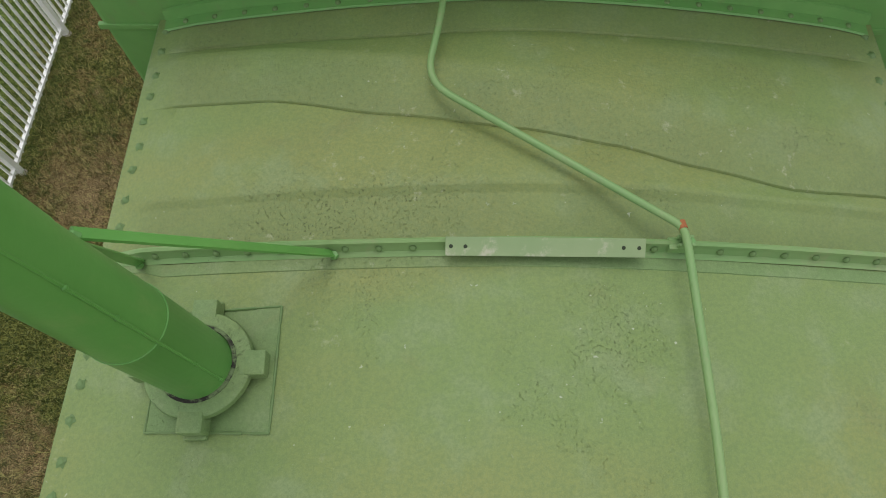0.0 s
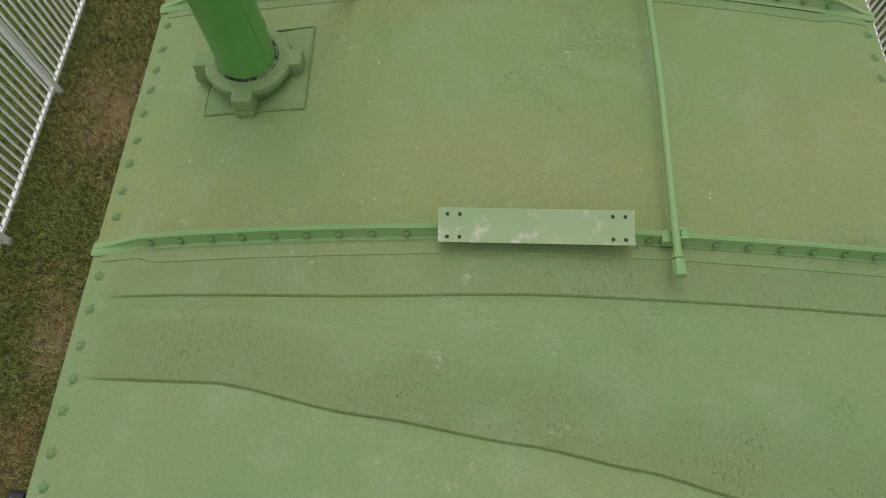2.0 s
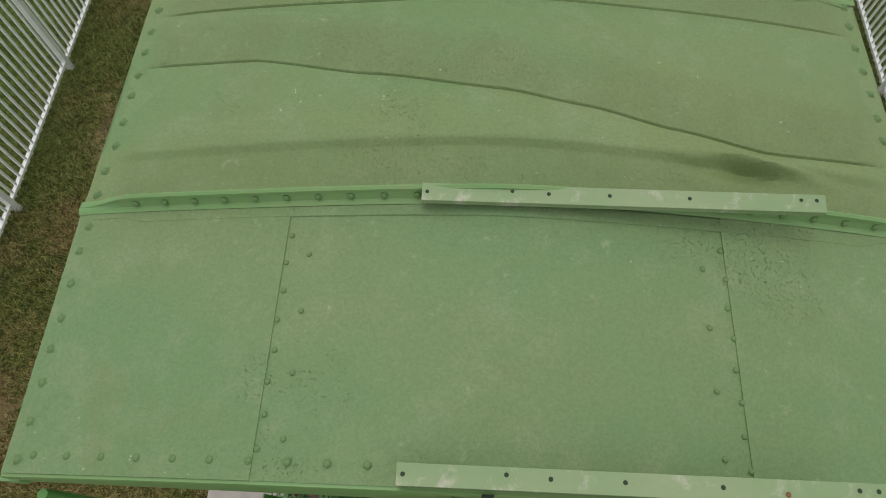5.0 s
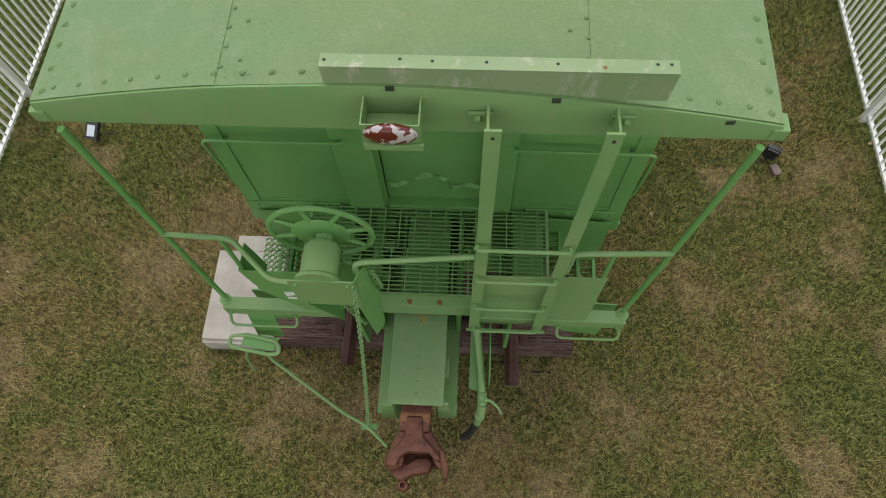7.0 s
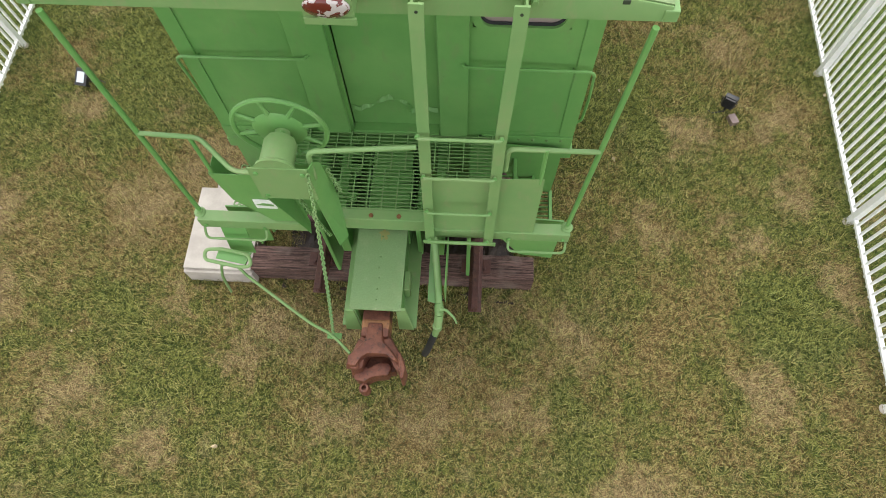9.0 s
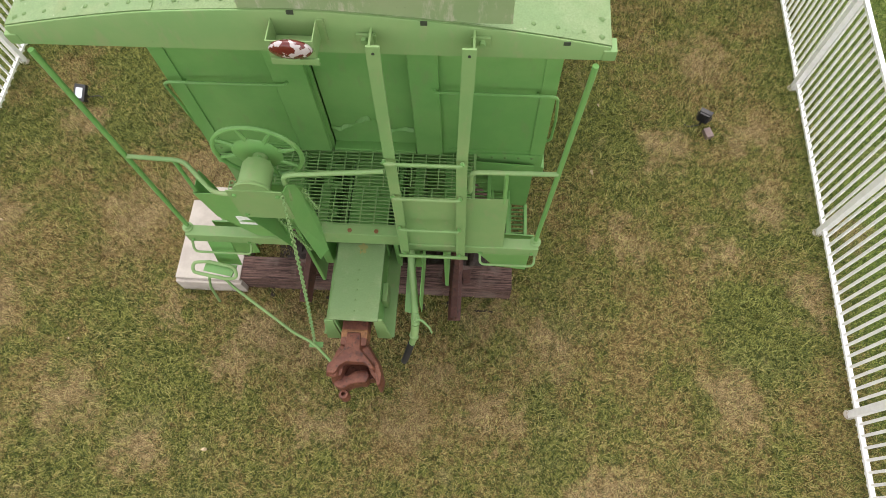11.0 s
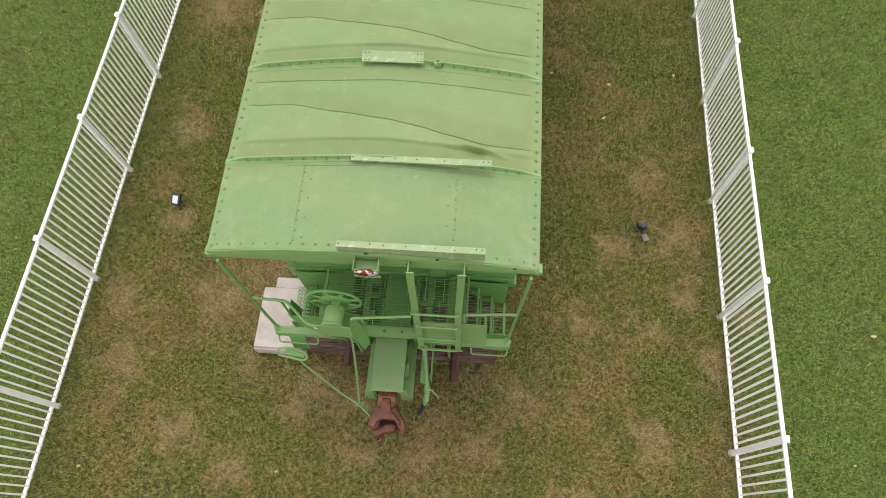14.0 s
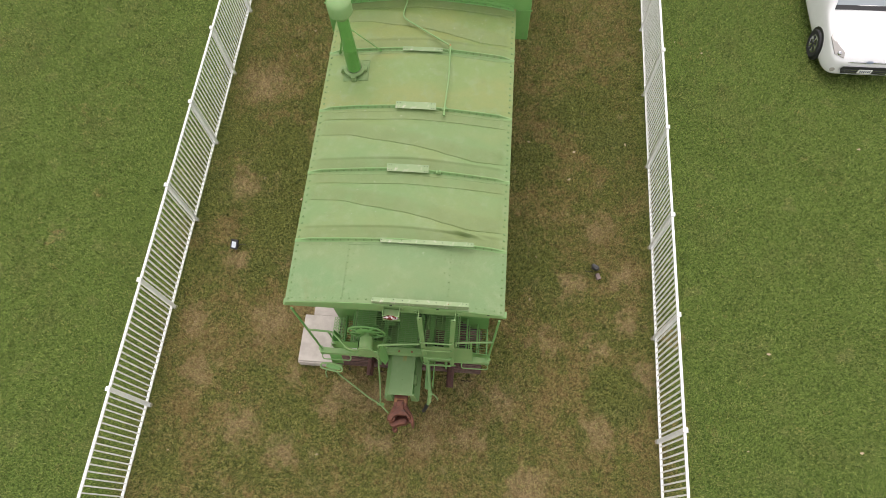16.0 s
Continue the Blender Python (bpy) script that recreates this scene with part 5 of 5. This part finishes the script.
# ---- track ----
for x in (-0.825, 0.735):
    bm = B()
    prof = [(-0.066, 0.0), (0.066, 0.0), (0.064, 0.012), (0.012, 0.026), (0.010, 0.095), (0.034, 0.105), (0.034, 0.135), (0.028, 0.142), (-0.028, 0.142), (-0.034, 0.135), (-0.034, 0.105), (-0.010, 0.095), (-0.012, 0.026), (-0.064, 0.012)]
    a = [bm.verts.new((x + p, -0.245 if x > 0 else -0.12, 0.277 + q)) for p, q in prof]
    b = [bm.verts.new((x + p, 12.3, 0.277 + q)) for p, q in prof]
    bm.faces.new(a)
    bm.faces.new(b[::-1])
    for i in range(len(a)):
        j = (i + 1) % len(a)
        bm.faces.new((a[j], a[i], b[i], b[j]))
    tagged(part("rail", bm, RAIL), "rusted steel rail spiked to wooden ties", "rail", "rails under the caboose")


def tie(y, x0, x1, w):
    bm = B()
    box(bm, x0, x1, -w / 2, w / 2, -0.02, 0.276, 0.012)
    bmesh.ops.subdivide_edges(bm, edges=[e for e in bm.edges if e.calc_length() > 1.0], cuts=24)
    for v in bm.verts:
        v.co += Vector((0.5, 1, 1)) * 0.010 * noise.noise(v.co * 6)
    ob = part("railway_tie", bm, WOOD)
    ob.location = (0, y, 0)
    for x in (-0.825, 0.735):
        for side in (-1, 1):
            xm = x + 0.11 * side
            bm = B()
            box(bm, xm - 0.04, xm + 0.04, -0.075, 0.075, 0.272, 0.286, 0.003)
            base = part("tie_plate", bm, RAIL, ob)
            xs = x + 0.085 * side
            bm = B()
            box(bm, xs - 0.011, xs + 0.011, -0.045, -0.02, 0.27, 0.312, 0.004)
            part("spike", bm, RAIL, base)
    return tagged(ob, "weathered creosoted wooden railway tie", "railway tie", "ties under the track")


tie(0.245, -1.60, 1.32, 0.26)
for k in range(1, 6):
    tie(0.245 + 0.56 * k, -1.30, 1.30, 0.24)
bm = B()
bmesh.ops.create_grid(bm, x_segments=60, y_segments=40, size=1.0)
for v in bm.verts:
    v.co = Vector((v.co.x * 1.25 - 0.05, v.co.y * 1.6 + 1.55, 0.0))
    edge = min((1.2 - abs(v.co.x + 0.05)) / 0.25, (v.co.y - 0.15) / 0.2, 1.0)
    v.co.z = 0.11 * max(edge, -0.1) + 0.03 * noise.noise(v.co * 9) + 0.02 * noise.noise(v.co * 31)
tagged(part("ballast", bm, BALLAST), "brown gravel ballast between the ties", "gravel", kind="stuff")

# ---- concrete step ----
step = thing("concrete_step", "pale concrete slab step on the lawn beside the platform", "concrete step")
bm = B()
box(bm, -2.28, -1.56, 0.055, 1.03, -0.03, 0.235, 0.012)
part("lower_slab", bm, CONCRETE, step)
bm = B()
box(bm, -2.27, -1.57, 0.085, 1.025, 0.236, 0.285, 0.010)
box(bm, -2.10, -1.57, 1.026, 1.20, 0.0, 0.283, 0.010)
part("top_slab", bm, CONCRETE, step)


# ---- floodlights ----
def floodlight(x, y, turn, tilt, label):
    f = thing("floodlight", label, "floodlight", "floodlights on the lawn", at=(x, y, 0))
    f.rotation_euler = (0, 0, radians(turn))
    bm = B()
    tube(bm, [(0, 0, -0.05), (0, 0, 0.13)], 0.013, 8)
    part("stake", bm, BLACK, f)
    bm = B()
    tube(bm, [(-0.085, 0, 0.20), (-0.085, 0, 0.13), (0.085, 0, 0.13), (0.085, 0, 0.20)], 0.008, 6)
    part("bracket", bm, BLACK, f)
    bm = B()
    box(bm, -0.075, 0.075, -0.105, 0.105, -0.045, 0.012, 0.010)
    for k in range(7):
        box(bm, -0.06, 0.06, -0.09 + 0.03 * k - 0.004, -0.09 + 0.03 * k + 0.004, -0.065, -0.045)
    head = part("housing", bm, BLACK, f, smooth=True)
    head.matrix_basis = pose(0, 0, 0.205, tilt, 0, 0)
    bm = B()
    box(bm, -0.046, 0.046, -0.070, 0.060, 0.0125, 0.018, 0.002)
    part("glass", bm, LENS, head, "pale frosted glass")
    bm = B()
    tube(bm, [(0, 0.05, 0.05), (0.10, 0.12, 0.015), (0.16, 0.10, 0.008)], 0.007, 6, bend=0.04)
    part("cable", bm, BLACK, f)
    return f


floodlight(-4.09, 2.50, -8, 28, "black floodlight with a pale glass, tilted up on the lawn")
right = floodlight(3.585, 2.48, 150, 78, "black floodlight turned away, on the lawn beside a box")
bm = B()
box(bm, -0.045, 0.045, -0.065, 0.065, 0.0, 0.07, 0.010)
ob = part("junction_box", bm, plain("grey_brown_plastic", (0.22, 0.16, 0.15), 0.6))
ob.matrix_basis = pose(3.655, 2.325, 0, 0, 0, 18)
tagged(ob, "small grey-brown electrical box on the lawn", "junction box")

# ---- parked car ----
def parked_car(cx, nose):
    car = thing("car", "white compact passenger van parked on the grass", "car", at=(cx, nose, 0))
    enamel = plain("white_car_enamel", (0.78, 0.79, 0.80), 0.18, vary=0.02, scale=3)
    enamel.node_tree.nodes["Principled BSDF"].inputs["Coat Weight"].default_value = 0.6
    dark = plain("dark_trim", (0.02, 0.02, 0.022), 0.4)
    chrome = plain("bright_trim", (0.55, 0.56, 0.58), 0.2, 0.9, vary=0.05)
    # glass coloured pale, with its reflection put into the base colour
    glass = glass_mat("windscreen_glass", (0.34, 0.39, 0.42), 0.04)
    lamp = glass_mat("headlamp_glass", (0.42, 0.40, 0.38), 0.06)
    sections = [(0.0, 0.60, 0.30, 0.62, 0.9), (0.04, 0.76, 0.24, 0.70, 0.9), (0.14, 0.85, 0.21, 0.78, 0.9), (0.32, 0.895, 0.20, 0.86, 0.9), (0.65, 0.915, 0.20, 0.95, 0.9), (1.05, 0.92, 0.20, 1.03, 0.9), (1.28, 0.92, 0.20, 1.09, 0.88), (1.55, 0.92, 0.20, 1.34, 0.80), (1.95, 0.92, 0.20, 1.66, 0.74), (2.4, 0.92, 0.20, 1.80, 0.73), (3.6, 0.91, 0.20, 1.80, 0.73), (4.2, 0.89, 0.24, 1.70, 0.72), (4.4, 0.85, 0.30, 1.10, 0.85)]
    bm = B()
    last = None
    for d, w, zb, zt, k in sections:
        belt = min(0.98, zt - 0.07)
        half = [(w * 0.6, zb), (w * 0.95, zb + 0.01), (w * 0.995, zb + 0.12), (w, (zb + belt) / 2), (w * 0.985, belt), (w * (k + 0.04), zt - 0.05), (w * k, zt - 0.012), (w * k * 0.6, zt + 0.005)]
        ring = [bm.verts.new((x, d, z)) for x, z in half] + [bm.verts.new((-x, d, z)) for x, z in half[::-1]]
        if last:
            for i in range(len(ring)):
                j = (i + 1) % len(ring)
                bm.faces.new((last[i], last[j], ring[j], ring[i]))
        else:
            bm.faces.new(ring)
        last = ring
    bm.faces.new(last[::-1])
    bmesh.ops.recalc_face_normals(bm, faces=bm.faces[:])
    body = part("body", bm, enamel, car, smooth=True)
    rounding = body.modifiers.new("rounding", "SUBSURF")
    rounding.levels = rounding.render_levels = 2
    bm = B()
    plate(bm, [(-0.74, 1.30, 1.118), (0.74, 1.30, 1.118), (0.66, 1.90, 1.640), (-0.66, 1.90, 1.640)], 0.012)
    screen = part("windscreen", bm, glass, car)
    bm = B()
    plate(bm, [(-0.78, 1.20, 1.086), (0.78, 1.20, 1.086), (0.75, 1.30, 1.122), (-0.75, 1.30, 1.122)], 0.010)
    part("cowl", bm, dark, screen)
    for s in (-1, 1):
        bm = B()
        plate(bm, [(s * 0.918, 1.62, 1.02), (s * 0.918, 2.55, 1.02), (s * 0.72, 2.45, 1.68), (s * 0.74, 2.02, 1.62)], 0.012 * -s)
        part("side_window", bm, glass, car)
        bm = B()
        box(bm, min(s * 0.95, s * 1.12), max(s * 0.95, s * 1.12), 1.55, 1.68, 1.02, 1.18, 0.03)
        part("mirror", bm, enamel, car, smooth=True)
        bm = B()
        plate(bm, [(s * 0.60, 0.075, 0.735), (s * 0.80, 0.165, 0.765), (s * 0.885, 0.52, 0.905), (s * 0.845, 0.62, 0.945), (s * 0.76, 0.36, 0.885), (s * 0.60, 0.16, 0.815)], 0.022 * s)
        hl = part("headlight", bm, lamp, car, "clear swept-back headlamp")
        bm = B()
        bmesh.ops.create_uvsphere(bm, u_segments=14, v_segments=8, radius=0.055, matrix=Matrix.Translation((s * 0.70, 0.175, 0.79)))
        part("reflector", bm, chrome, hl, smooth=True)
        bm = B()
        lathe(bm, [(0.055, -0.02), (0.05, 0.015), (0.02, 0.02)], (s * 0.70, 0.03, 0.42), "y", 16)
        part("fog_lamp", bm, lamp, car)
        for y in (0.86, 3.55):
            bm = B()
            lathe(bm, [(0.20, -0.10), (0.30, -0.11), (0.325, -0.08), (0.325, 0.08), (0.30, 0.11), (0.20, 0.10)], (0, 0, 0), seg=32)
            w = part("wheel", bm, RUBBER, car, "black tyre on a spoked alloy rim", smooth=True)
            w.matrix_basis = pose(s * 0.85, y, 0.325, 0, 90 * s, 0)
            bm = B()
            lathe(bm, [(0.205, 0.06), (0.205, 0.10), (0.185, 0.108), (0.175, 0.07), (0.04, 0.075)], (0, 0, 0), seg=28)
            for k in range(5):
                a = 2 * math.pi * k / 5
                for o in (-0.16, 0.16):
                    tube(bm, [(0.05 * math.cos(a), 0.05 * math.sin(a), 0.095), (0.185 * math.cos(a + o), 0.185 * math.sin(a + o), 0.098)], 0.016, 6)
            part("rim", bm, chrome, w, smooth=True)
            bm = B()
            lathe(bm, [(0.38, -0.03), (0.38, 0.012), (0.335, 0.014)], (0, 0, 0), seg=32)
            arch = part("wheel_arch", bm, dark, car)
            arch.matrix_basis = pose(s * 0.905, y, 0.34, 0, 90 * s, 0)
    bm = B()
    plate(bm, [(-0.56, -0.012, 0.50), (-0.50, -0.012, 0.36), (0.50, -0.012, 0.36), (0.56, -0.012, 0.50), (0.52, -0.006, 0.56), (-0.52, -0.006, 0.56)], 0.02)
    grille = part("grille", bm, dark, car, "wide black lower grille")
    for z in (0.42, 0.48):
        bm = B()
        box(bm, -0.50, 0.50, -0.040, -0.030, z - 0.006, z + 0.006)
        part("bar", bm, chrome, grille)
    bm = B()
    box(bm, -0.46, 0.46, 0.012, 0.05, 0.655, 0.69, 0.008)
    upper = part("upper_grille", bm, chrome, car)
    bm = B()
    bmesh.ops.create_uvsphere(bm, u_segments=20, v_segments=8, radius=1.0)
    bmesh.ops.scale(bm, vec=(0.085, 0.02, 0.035), verts=bm.verts[:])
    ob = part("badge", bm, plain("badge_blue_grey", (0.20, 0.24, 0.30), 0.3), upper, smooth=True)
    ob.matrix_basis = pose(0, 0.012, 0.70, -20, 0, 0)
    bm = B()
    box(bm, -0.155, 0.155, -0.055, -0.042, 0.40, 0.52, 0.003)
    tag = part("number_plate", bm, STICKER, car, "white plate with plain grey bars")
    for k in range(6):
        bm = B()
        box(bm, -0.115 + 0.042 * k, -0.090 + 0.042 * k, -0.058, -0.055, 0.435, 0.49)
        part("bar", bm, plain("plate_grey", (0.12, 0.14, 0.22), 0.6), tag)
    return car


parked_car(9.80, 7.70)


# ---- dry leaves on the lawn ----
def dry_leaves():
    rng = random.Random(8)
    bm = B()
    for k in range(46):
        x, y = rng.uniform(-4.8, 11), rng.uniform(-3.5, 9)
        if -1.8 < x < 1.6 and y > -1.4:
            continue
        r, a = rng.uniform(0.02, 0.05), rng.uniform(0, 6.28)
        vs = []
        for j in range(6):
            t = a + j * math.pi / 3
            rr = r * (1.0 if j % 3 == 0 else 0.55)
            vs.append(bm.verts.new((x + rr * math.cos(t), y + rr * math.sin(t), 0.045 + 0.35 * r * math.sin(2 * t))))
        c = bm.verts.new((x, y, 0.04))
        for j in range(6):
            bm.faces.new((c, vs[j], vs[(j + 1) % 6]))
    tagged(part("dry_leaves", bm, plain("dry_leaf", (0.50, 0.40, 0.26), 0.8, vary=0.3)), "pale curled dry leaves strewn on the lawn", "leaves", kind="stuff")


dry_leaves()
